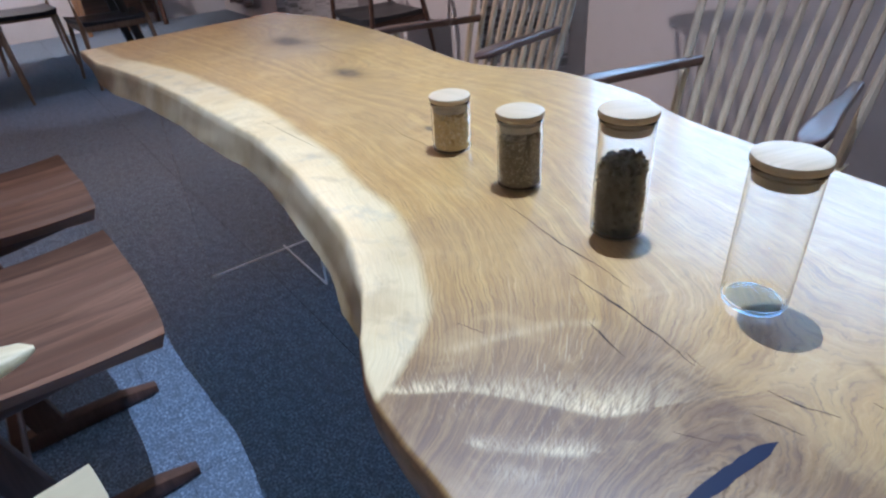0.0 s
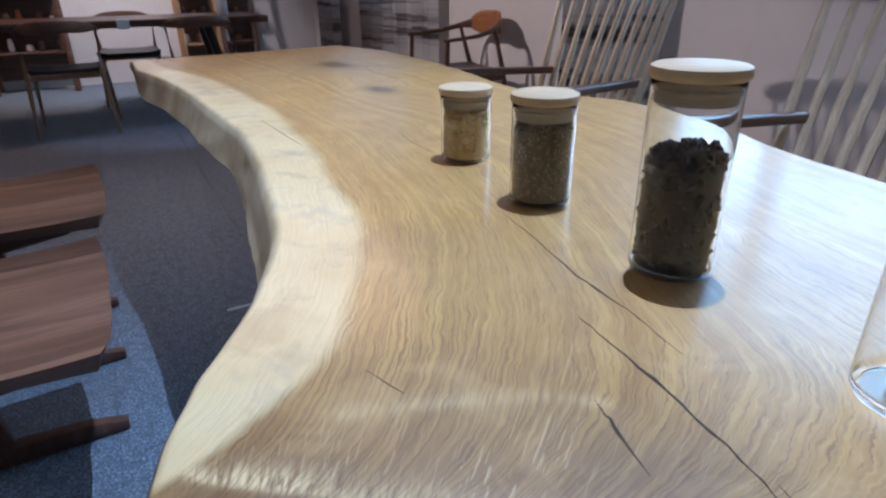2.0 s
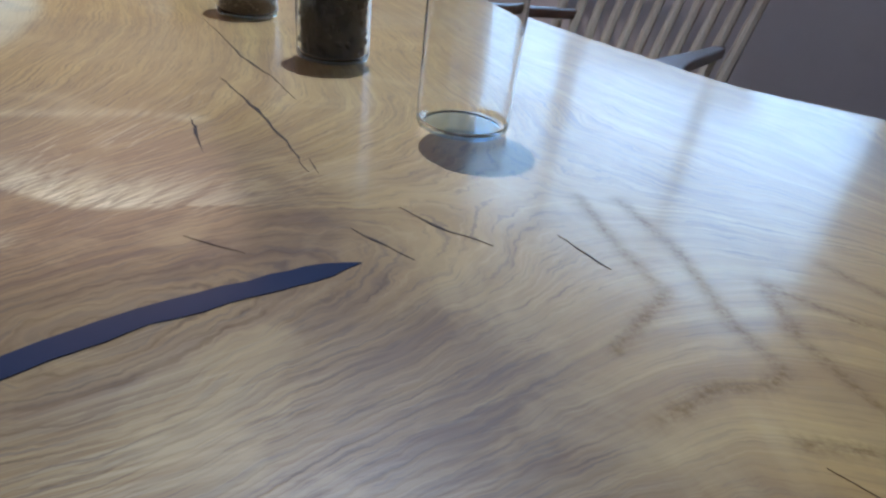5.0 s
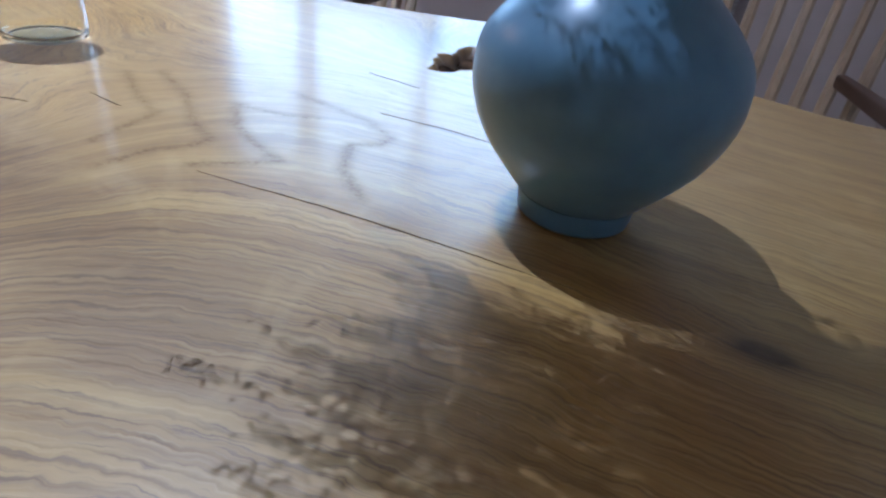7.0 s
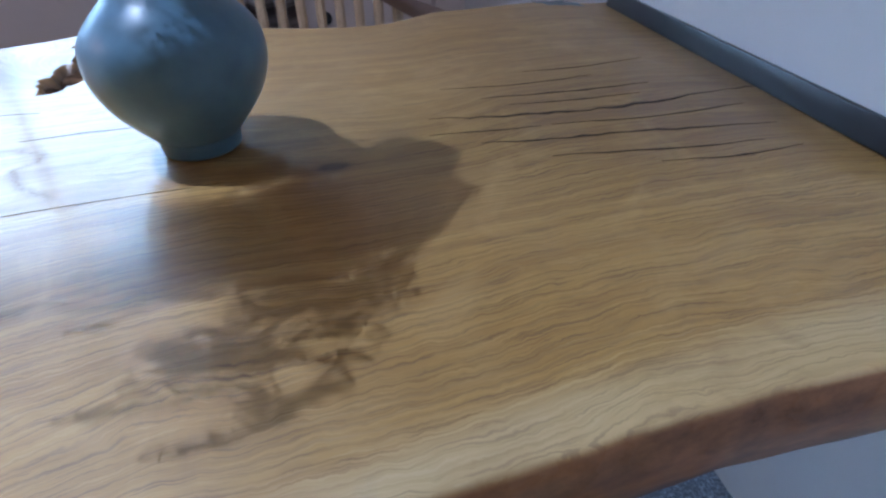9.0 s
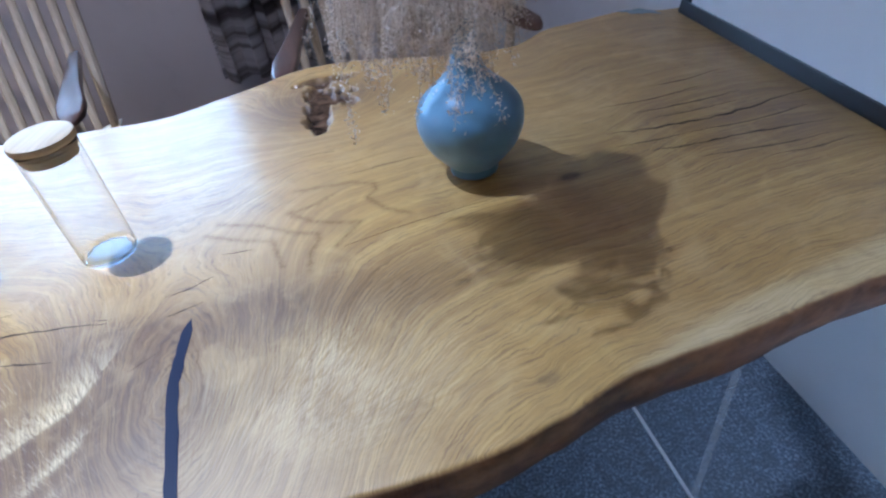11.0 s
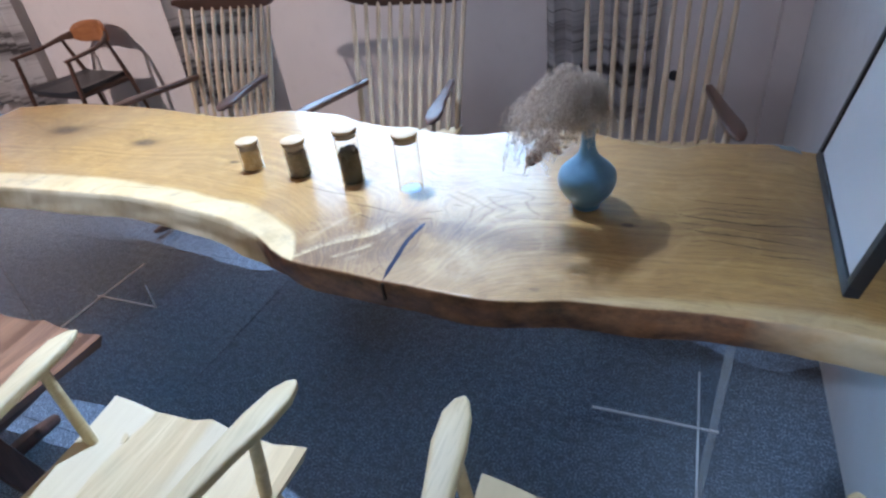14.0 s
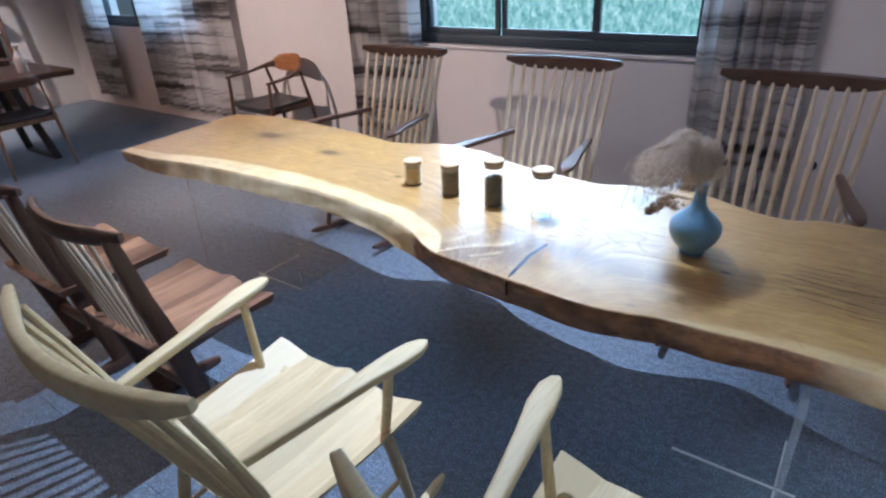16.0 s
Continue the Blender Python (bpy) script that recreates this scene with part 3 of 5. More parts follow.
def curtain(x0, x1, zb, folds, seed, y=YB - 0.11):
    """A hanging cloth with folds and a loose hem."""
    rnd = random.Random(seed)
    bm = bmesh.new()
    nx, nz, zt = int(folds * 12), 26, ZC - 0.001
    ph = [rnd.uniform(-0.6, 0.6) for _ in range(int(folds) + 3)]
    rows = []
    for k in range(nz + 1):
        z = zb + (zt - zb) * k / nz
        row = []
        for i in range(nx + 1):
            u = i / nx
            f = u * folds
            amp = 0.046 + 0.014 * math.sin(3.1 * f + ph[0])
            wob = ph[int(f)] * (1 - (f % 1)) + ph[int(f) + 1] * (f % 1)
            y1 = amp * math.sin(2 * math.pi * f + wob + 0.25 * math.sin(2.2 * z))
            x1_ = x0 + (x1 - x0) * u + 0.012 * math.sin(4 * math.pi * f + z)
            row.append(bm.verts.new((x1_, y + y1, z + (0.008 * math.sin(5 * f) if k == 0 else 0))))
        rows.append(row)
    for a, b in zip(rows, rows[1:]):
        for i in range(nx):
            bm.faces.new((a[i], a[i + 1], b[i + 1], b[i]))
    bmesh.ops.solidify(bm, geom=bm.faces[:], thickness=0.003)
    ob = new("curtain", mesh_of("curtain", bm, CURTAIN))
    return tagged(ob, "white curtain with grey brushed horizontal stripes, drawn aside", "curtain", "window curtains")


curtain(-2.68, -2.02, 0.2, 7, 1)
curtain(-0.18, 0.36, 0.2, 6, 2)
curtain(-5.62, -4.12, 0.16, 11, 3)
curtain(-6.86, -6.28, 0.16, 5, 4)
bm = bmesh.new()
lathe(bm, [(0, 0), (0.02, 0), (0.026, 0.004), (0.026, 0.012), (0.018, 0.016), (0, 0.016)], 20)
sock = new("wall_socket", mesh_of("wall_socket", bm, BLACK))
sock.matrix_world = pose(0.47, YB + 0.002, 0.40, 90, 0, 0)
tagged(sock, "small round black outlet on the plaster wall", "outlet")

# ---- the slab table ----
FRONT = [(-2.2, -0.125), (-2.0, -0.122), (-1.84, -0.117), (-1.59, -0.072), (-1.38, -0.05), (-1.2, -0.04), (-1.0, -0.031), (-0.87, -0.033), (-0.74, -0.045), (-0.62, -0.065),
         (-0.51, -0.082), (-0.43, -0.111), (-0.37, -0.143), (-0.31, -0.18), (-0.25, -0.208), (-0.2, -0.219), (-0.09, -0.225), (0.0, -0.234), (0.09, -0.239), (0.18, -0.243),
         (0.24, -0.243), (0.29, -0.233), (0.36, -0.215), (0.45, -0.206), (0.64, -0.194), (0.78, -0.192), (0.9, -0.205), (1.05, -0.21)]
REAR = [(-2.2, 0.56), (-2.05, 0.585), (-1.87, 0.635), (-1.52, 0.625), (-1.3, 0.60), (-1.14, 0.575), (-1.01, 0.56), (-0.9, 0.60), (-0.8, 0.64), (-0.64, 0.635), (-0.55, 0.615),
        (-0.46, 0.572), (-0.31, 0.537), (-0.17, 0.515), (-0.06, 0.507), (0.03, 0.533), (0.09, 0.556), (0.15, 0.583), (0.26, 0.572), (0.41, 0.51), (0.5, 0.486), (0.54, 0.492),
        (0.6, 0.527), (0.65, 0.531), (0.76, 0.535), (0.83, 0.50), (1.05, 0.48)]
SAP = [(-2.2, 0.05), (-1.5, 0.09), (-1.0, 0.085), (-0.8, 0.078), (-0.61, 0.075), (-0.44, 0.08), (-0.36, 0.085), (-0.3, 0.09), (-0.25, 0.04), (-0.2, -0.05), (0.2, -0.05),
       (0.4, 0.02), (0.6, 0.045), (1.05, 0.05)]
TOP, LOW = 0.75, 0.668


def hill(x, y, cx, cy, sx, sy):
    return math.exp(-(((x - cx) / sx) ** 2 + ((y - cy) / sy) ** 2))


def streak(x, y, line, near, w0, w1):
    """A pale band of painted sheen behind a line: crisp on its front side, w0 to w1 wide on its rear side."""
    best, part_of = 1.0, 0.0
    side = 1.0
    n = len(line) - 1
    for i, ((ax, ay), (bx, by)) in enumerate(zip(line, line[1:])):
        dx, dy = bx - ax, by - ay
        t = max(0.0, min(1.0, ((x - ax) * dx + (y - ay) * dy) / (dx * dx + dy * dy)))
        d = math.hypot(x - ax - t * dx, y - ay - t * dy)
        if d < best:
            best, part_of, side = d, (i + t) / n, dx * (y - ay) - dy * (x - ax)
    width = w0 + (w1 - w0) * part_of
    return math.exp(-((best / (width if side > 0 else near)) ** 2))


# silky gleam of the crotch wood, painted as pale bands
SHEEN_BANDS = [([(-0.235, -0.19), (-0.197, -0.142), (-0.166, -0.118), (-0.129, -0.094), (-0.1, -0.075), (-0.083, -0.045)], 0.003, 0.009, 0.030, 1.15),
        ([(-0.146, -0.172), (-0.12, -0.15), (-0.1, -0.13), (-0.087, -0.115)], 0.004, 0.007, 0.011, 0.95),
        ([(-0.24, -0.116), (-0.226, -0.074), (-0.2, -0.015), (-0.18, 0.008)], 0.005, 0.009, 0.006, 0.5), ([(-0.113, -0.172), (-0.098, -0.16)], 0.008, 0.008, 0.006, 0.6)]
KNOTS = [(0.442, 0.073, 0.032, 0.015), (-1.62, 0.37, 0.12, 0.05), (-1.17, 0.31, 0.085, 0.036), (-0.72, 0.22, 0.04, 0.018), (0.30, -0.19, 0.018, 0.007)]


VEINS = [[(0.01, 0.136), (0.054, 0.108), (0.086, 0.095), (0.09, 0.072), (0.094, 0.045)],
         [(0.023, 0.154), (0.072, 0.131), (0.112, 0.099), (0.138, 0.086), (0.138, 0.075), (0.126, 0.058), (0.123, 0.027)],
         [(0.163, 0.157), (0.143, 0.146), (0.107, 0.141), (0.136, 0.111), (0.163, 0.098), (0.188, 0.089), (0.175, 0.075), (0.155, 0.057)],
         [(0.12, 0.186), (0.19, 0.176), (0.216, 0.162), (0.218, 0.147), (0.204, 0.135), (0.22, 0.102), (0.245, 0.082)]]


def vein_distance(x, y):
    """How far it is to the pointed lines where the cut lies flat along the rings."""
    best = 0.05
    if not (-0.08 < x < 0.33 and -0.02 < y < 0.25):
        return best
    for line in VEINS:
        for (ax, ay), (bx, by) in zip(line, line[1:]):
            dx, dy = bx - ax, by - ay
            t = max(0.0, min(1.0, ((x - ax) * dx + (y - ay) * dy) / (dx * dx + dy * dy)))
            best = min(best, math.hypot(x - ax - t * dx, y - ay - t * dy))
    return best


def grain(x, y, v, width):
    g = v * (0.55 + 0.25 * width)
    g += 0.40 * hill(x, y, -0.01, -0.2, 0.145, 0.28)
    g += -0.03 * hill(x, y, -0.5, 0.3, 0.5, 0.08)
    g += 0.22 * hill(x, y, 0.19, 0.43, 0.10, 0.10) + 0.04 * hill(x, y, 0.85, 0.35, 0.2, 0.08)
    g += 0.012 * noise.noise(Vector((x * 3.0, y * 6.0, 1.7))) + 0.004 * noise.noise(Vector((x * 11, y * 22, 4.1)))
    for kx, ky, sx, sy in KNOTS:
        g += sy * (0.9 if sx < 0.06 else 2.6) * hill(x, y, kx, ky, sx * 1.5, sy * 1.8)
    return g


def build_slab():
    cols = [-2.12 + 1.72 * i / 250 for i in range(250)] + [-0.4 + 0.9 * i / 420 for i in range(420)] + [0.5 + 0.5 * i / 110 for i in range(111)]
    nx, ny = len(cols) - 1, 250
    verts, gr, sp, bk, sd, fg, dp, vn, cr = [], [], [], [], [], [], [], [], []
    edge = 9
    for xs in cols:
        f, b = smooth_line(FRONT, xs), smooth_line(REAR, xs)
        f += 0.004 * noise.noise(Vector((xs * 9, 0.3, 0))) + 0.0015 * noise.noise(Vector((xs * 40, 0.3, 0)))
        b += 0.004 * noise.noise(Vector((xs * 9, 5.3, 0))) + 0.0015 * noise.noise(Vector((xs * 40, 5.3, 0)))
        sapw = smooth_line(SAP, xs)
        under_f = 0.02 - 0.044 * max(0.0, min(1.0, (-0.3 - xs) / 0.15)) * max(0.0, min(1.0, (xs + 2.1) / 0.4)) + 0.012 * noise.noise(Vector((xs * 4, 9.0, 0)))
        under_b = 0.02 + 0.012 * noise.noise(Vector((xs * 4, 19.0, 0)))
        low = LOW + 0.022 * max(0.0, min(1.0, (-0.3 - xs) / 0.3)) + 0.004 * noise.noise(Vector((xs * 5, 2.0, 0)))
        loop = []
        for j in range(ny + 1):
            v = j / ny
            loop.append((f + 0.006 + (b - f - 0.012) * v, TOP, v, 0.0))
        for k in range(1, edge + 1):
            a = k / edge
            y = b - 0.006 + 0.006 * min(1, a * 5) + 0.006 * noise.noise(Vector((xs * 14, a * 2.0, 7))) * a - under_b * a * a
            loop.append((y, TOP - 0.004 - (TOP - 0.004 - low) * a if a > 0.12 else TOP - 0.003, 1.0, 1.0))
        for k in range(1, edge + 1):
            a = 1 - (k - 1) / edge
            y = f + 0.006 - 0.006 * min(1, a * 5) + 0.0035 * noise.noise(Vector((xs * 9, a * 2.0, 3))) * a + under_f * (a * a if under_f > 0 else a)
            loop.append((y, TOP - 0.004 - (TOP - 0.004 - low) * a if a > 0.12 else TOP - 0.003, 0.0, 1.0))
        for y, z, v, s in loop:
            x = xs + (0.062 - 0.12 * (y + 0.1)) * max(0.0, min(1.0, (-1.8 - xs) / 0.3))
            hole = d = 0.0
            if s == 0.0:
                d = 1.1 * hill(x, y, 0.166, 0.375, 0.017, 0.04) + 1.0 * hill(x, y, 0.178, 0.45, 0.019, 0.05) + 1.0 * hill(x, y, 0.215, 0.512, 0.06, 0.011) + 0.5 * hill(x, y, 0.215, 0.44, 0.035, 0.05)
                d += (0.55 * noise.noise(Vector((x * 38, y * 38, 0))) + 0.4 * noise.noise(Vector((x * 95, y * 95, 5)))) * min(1.0, d * 2)
                hole = max(0.0, min(1.0, (d - 0.27) * 4.0))
                z -= 0.013 * hole * (0.8 + 0.6 * noise.noise(Vector((x * 40, y * 40, 2))))
            verts.append((x, y, z))
            gr += [x, grain(x, y, v, b - f), y]
            vn.append(vein_distance(x, y) if s == 0.0 else 0.05)
            cr.append(min(1.0, 1.0 * hill(x, y, -0.19, -0.06, 0.13, 0.12) + 0.55 * hill(x, y, 0.14, -0.12, 0.13, 0.09)) if s == 0.0 else 0.0)
            dist = y - f
            edge_n = 0.012 * noise.noise(Vector((x * 5, y * 3, 8)))
            sap = max(0.0, min(1.0, 0.5 + (sapw + edge_n - dist) / 0.028))
            if s and v == 0.0:
                sap = max(0.0, min(1.0, (-0.34 + 0.03 * noise.noise(Vector((x * 30, z * 40, 2))) - x) / 0.05)) * (1.0 if x > -1.3 else max(0.5, 0.8 + (x + 1.3) * 0.7 + 0.5 * noise.noise(Vector((x * 9, z * 12, 4))))) if x < 0.3 else max(0.0, min(0.65, (x - 0.6) / 0.3))
            sp.append(sap * (0.58 if x > 0.2 and not s else 1.0))
            kn = 0.0
            for kx, ky, sx, sy in KNOTS:
                kn = max(kn, min(0.35 if sx < 0.022 else 0.6 if sx < 0.03 else 0.8, (1.3 if sx < 0.06 else 1.0) * hill(x, y, kx, ky, sx * (0.4 if sx < 0.06 else 0.62), sy * (0.46 if sx < 0.06 else 0.8))))
            bk.append(max(min(1.0, max(0.0, d - 0.2) * 3.0), kn if s == 0.0 else 0.0))
            sd.append(s)
            fleck_sheen = (sum(k * streak(x, y, p, n_, a_, b_) for p, n_, a_, b_, k in SHEEN_BANDS) if -0.32 < x < 0.0 and y < 0.06 else 0.0) + 0.72 * hill(x, y, 0.12, -0.135, 0.11, 0.075)
            fg.append(min(1.0, fleck_sheen * (0.75 + 0.5 * noise.noise(Vector((x * 20, y * 20, 6))))))
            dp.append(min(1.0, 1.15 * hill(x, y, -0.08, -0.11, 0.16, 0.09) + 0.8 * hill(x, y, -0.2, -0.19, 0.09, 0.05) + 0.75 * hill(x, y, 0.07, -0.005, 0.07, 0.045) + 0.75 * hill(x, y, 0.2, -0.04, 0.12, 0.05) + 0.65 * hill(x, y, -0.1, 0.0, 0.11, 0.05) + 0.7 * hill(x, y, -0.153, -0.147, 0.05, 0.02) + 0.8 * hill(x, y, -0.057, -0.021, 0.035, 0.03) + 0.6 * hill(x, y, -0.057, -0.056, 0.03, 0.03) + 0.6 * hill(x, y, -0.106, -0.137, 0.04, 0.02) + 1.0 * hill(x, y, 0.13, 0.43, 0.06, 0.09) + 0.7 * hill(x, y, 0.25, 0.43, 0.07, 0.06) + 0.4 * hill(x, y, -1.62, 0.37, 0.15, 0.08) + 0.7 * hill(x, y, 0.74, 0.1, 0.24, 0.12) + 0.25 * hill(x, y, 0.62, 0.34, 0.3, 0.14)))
    m = len(loop)
    faces = []
    for i in range(nx):
        for j in range(m):
            a, b_ = i * m + j, i * m + (j + 1) % m
            faces.append((a, a + m, b_ + m, b_))
    faces.append(tuple(range(m)))
    faces.append(tuple(range(nx * m + m - 1, nx * m - 1, -1)))
    me = bpy.data.meshes.new("tabletop")
    me.from_pydata(verts, [], faces)
    for nm, kind, data, key in (("grain", "FLOAT_VECTOR", gr, "vector"), ("sap", "FLOAT", sp, "value"), ("bark", "FLOAT", bk, "value"), ("side", "FLOAT", sd, "value"), ("figure_sheen", "FLOAT", fg, "value"), ("deep", "FLOAT", dp, "value"), ("vein", "FLOAT", vn, "value"), ("crotch", "FLOAT", cr, "value")):
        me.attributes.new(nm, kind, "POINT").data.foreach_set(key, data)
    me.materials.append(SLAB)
    for p in me.polygons:
        p.use_smooth = True
    me.set_sharp_from_angle(angle=radians(50))
    return me


table = thing("slab_table", (0, 0, 0), 0, "long live-edge hardwood slab table on clear acrylic cross legs", "table")
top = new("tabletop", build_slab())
top.parent = table
tagged(top, "thick oiled live-edge slab with pale sapwood and cracks")


def crack(points, half, name="crack", material=CRACK, lift=0.0003, rough=0.4, taper=2.4):
    """A sliver let into the top, tapered to both ends."""
    bm = bmesh.new()
    L, R = [], []
    rnd = random.Random(int(points[0][0] * 1000))
    fine = []
    for (ax, ay), (bx, by) in zip(points, points[1:]):
        for q in range(5):
            fine.append((ax + (bx - ax) * q / 5, ay + (by - ay) * q / 5))
    fine.append(points[-1])
    for i, (x, y) in enumerate(fine):
        a = i / (len(fine) - 1)
        w = half * (0.03 + min(1, taper * a, taper * (1 - a))) * rnd.uniform(1 - rough, 1.1)
        dx, dy = (fine[min(i + 1, len(fine) - 1)][q] - fine[max(i - 1, 0)][q] for q in (0, 1))
        d = math.hypot(dx, dy) or 1
        px, py = -dy / d, dx / d
        o = rnd.uniform(-1, 1) * rough * half
        L.append(bm.verts.new((x + px * (w + o), y + py * (w + o), TOP + lift)))
        R.append(bm.verts.new((x - px * (w - o), y - py * (w - o), TOP + lift)))
    for i in range(len(fine) - 1):
        bm.faces.new((L[i], L[i + 1], R[i + 1], R[i]))
    r = bmesh.ops.extrude_face_region(bm, geom=bm.faces[:])
    for v in r["geom"]:
        if isinstance(v, bmesh.types.BMVert):
            v.co.z -= 0.003
    return part(name, bm, material, table, "", False)


CRACKS = [([(-0.44, 0.122), (-0.364, 0.108), (-0.301, 0.094), (-0.244, 0.09), (-0.19, 0.08)], 0.0013), ([(-0.255, 0.056), (-0.227, 0.052), (-0.17, 0.045), (-0.117, 0.035), (-0.085, 0.026)], 0.0018),
          ([(-0.185, 0.006), (-0.165, 0.001), (-0.132, -0.009)], 0.0013), ([(-0.1, 0.036), (-0.08, 0.03)], 0.0005), ([(-0.03, 0.044), (-0.005, 0.047), (0.02, 0.058)], 0.0009),
          ([(-0.025, 0.012), (0.01, 0.02)], 0.0009), ([(-0.27, -0.09), (-0.24, -0.08)], 0.0006), ([(0.163, 0.052), (0.201, 0.057), (0.238, 0.062), (0.289, 0.066), (0.364, 0.069)], 0.0006),
          ([(0.13, 0.269), (0.155, 0.268), (0.181, 0.264)], 0.0006), ([(0.188, 0.194), (0.241, 0.2), (0.298, 0.198)], 0.0006), ([(0.03, 0.092), (0.062, 0.088)], 0.001),
          ([(-0.8, 0.181), (-0.74, 0.168), (-0.66, 0.168)], 0.0008), ([(0.526, 0.142), (0.56, 0.133), (0.607, 0.127), (0.65, 0.121), (0.703, 0.121), (0.797, 0.13), (0.84, 0.126)], 0.0036),
          ([(0.556, 0.082), (0.6, 0.074), (0.658, 0.07), (0.72, 0.062), (0.789, 0.052)], 0.0026), ([(0.6, 0.045), (0.7, 0.03), (0.76, 0.028)], 0.002), ([(0.58, 0.175), (0.66, 0.168), (0.74, 0.168)], 0.0019), ([(0.62, 0.1), (0.7, 0.092), (0.79, 0.095)], 0.002), ([(0.55, 0.21), (0.63, 0.2), (0.7, 0.205)], 0.0016),
          ([(0.64, 0.235), (0.7, 0.232), (0.77, 0.24)], 0.0014), ([(0.52, 0.108), (0.57, 0.102), (0.61, 0.1)], 0.0012), ([(0.67, 0.015), (0.73, 0.008), (0.78, 0.012)], 0.0013), ([(0.6, 0.152), (0.65, 0.147), (0.72, 0.146)], 0.0012),
          ([(-1.55, 0.42), (-1.42, 0.40), (-1.3, 0.41)], 0.0008), ([(-0.04, -0.215), (-0.036, -0.198), (-0.03, -0.18)], 0.0012), ([(-0.055, -0.05), (-0.03, -0.035)], 0.0007), ([(-1.0, 0.02), (-0.8, 0.03)], 0.0005)]
for pts, half in CRACKS:
    crack(pts, half * 0.75, material=CRACK if half > 0.00075 else HAIR, rough=0.75)
crack([(0.0, 0.0), (-0.006, -0.035), (-0.012, -0.08), (-0.008, -0.15), (-0.002, -0.2285)], 0.0052, "resin_inlay", RESIN, 0.0005, 0.12, 9.0)
crack([(0.752, 0.532), (0.785, 0.512), (0.812, 0.482)], 0.015, "resin_fill", mat("blue_resin", (0.27, 0.34, 0.38), 0.12), 0.0005, 0.3)
bm = bmesh.new()
box(bm, (-0.003, -0.2375, TOP - 0.045), (0.001, -0.222, TOP - 0.004))
part("edge_crack", bm, CRACK, table)


def acrylic_plate(lo, hi):
    bm = bmesh.new()
    box(bm, lo, hi, 0.0015)
    p = part("acrylic_plate", bm, ACRYLIC, table, "clear acrylic leg plate", False)
    p.visible_shadow = False
    along = 0 if hi[0] - lo[0] > hi[1] - lo[1] else 1
    for a, b in (((lo[0], lo[1], 0.0005), (hi[0], hi[1], 0.006)),):
        bm = bmesh.new()
        grow = [0.001 if along == 0 else -(hi[0] - lo[0]) / 2 + 0.003, 0.001 if along else -(hi[1] - lo[1]) / 2 + 0.003]
        box(bm, (a[0] - grow[0], a[1] - grow[1], a[2]), (b[0] + grow[0], b[1] + grow[1], b[2]))
        part("bottom_edge", bm, ACRYLIC_GLEAM, p, "pale strip painted for the gleam of the polished edge", False)
    if along and lo[1] < 0.1:
        bm = bmesh.new()
        box(bm, (lo[0] + 0.001, lo[1] - 0.0014, 0.008), (hi[0] - 0.001, lo[1] - 0.0004, hi[2] - 0.004))
        part("side_edge", bm, ACRYLIC_FROST, p, "sawn frosted edge", False)
    if not along and hi[0] < 0:
        bm = bmesh.new()
        box(bm, (hi[0] + 0.0004, lo[1] + 0.002, 0.008), (hi[0] + 0.0014, hi[1] - 0.002, 0.12))
        part("side_edge", bm, ACRYLIC_GLEAM, p, "", False)


for cx, cy, x0, x1, y0, y1, half in ((0.672, 0.212, 0.372, 0.725, -0.035, 0.44, 0.010), (-1.766, 0.27, -1.79, -1.452, -0.01, 0.525, 0.008)):
    acrylic_plate((x0, cy - 0.006, 0.0), (x1, cy + 0.006, LOW - 0.006))
    acrylic_plate((cx - half, y0, 0.0), (cx + half, cy - 0.0065, LOW - 0.006))
    acrylic_plate((cx - half, cy + 0.0065, 0.0), (cx + half, y1, LOW - 0.006))

# ---- on the slab: jars, vase, framed sheet ----


def lump(bm, at, r, stretch, rnd, rounds=1):
    m = Matrix.Translation(at) @ Euler([rnd.uniform(0, 6.3) for _ in range(3)]).to_matrix().to_4x4() @ Matrix.Diagonal((r * stretch[0], r * stretch[1], r * stretch[2], 1))
    bmesh.ops.create_icosphere(bm, subdivisions=rounds, radius=1.0, matrix=m)


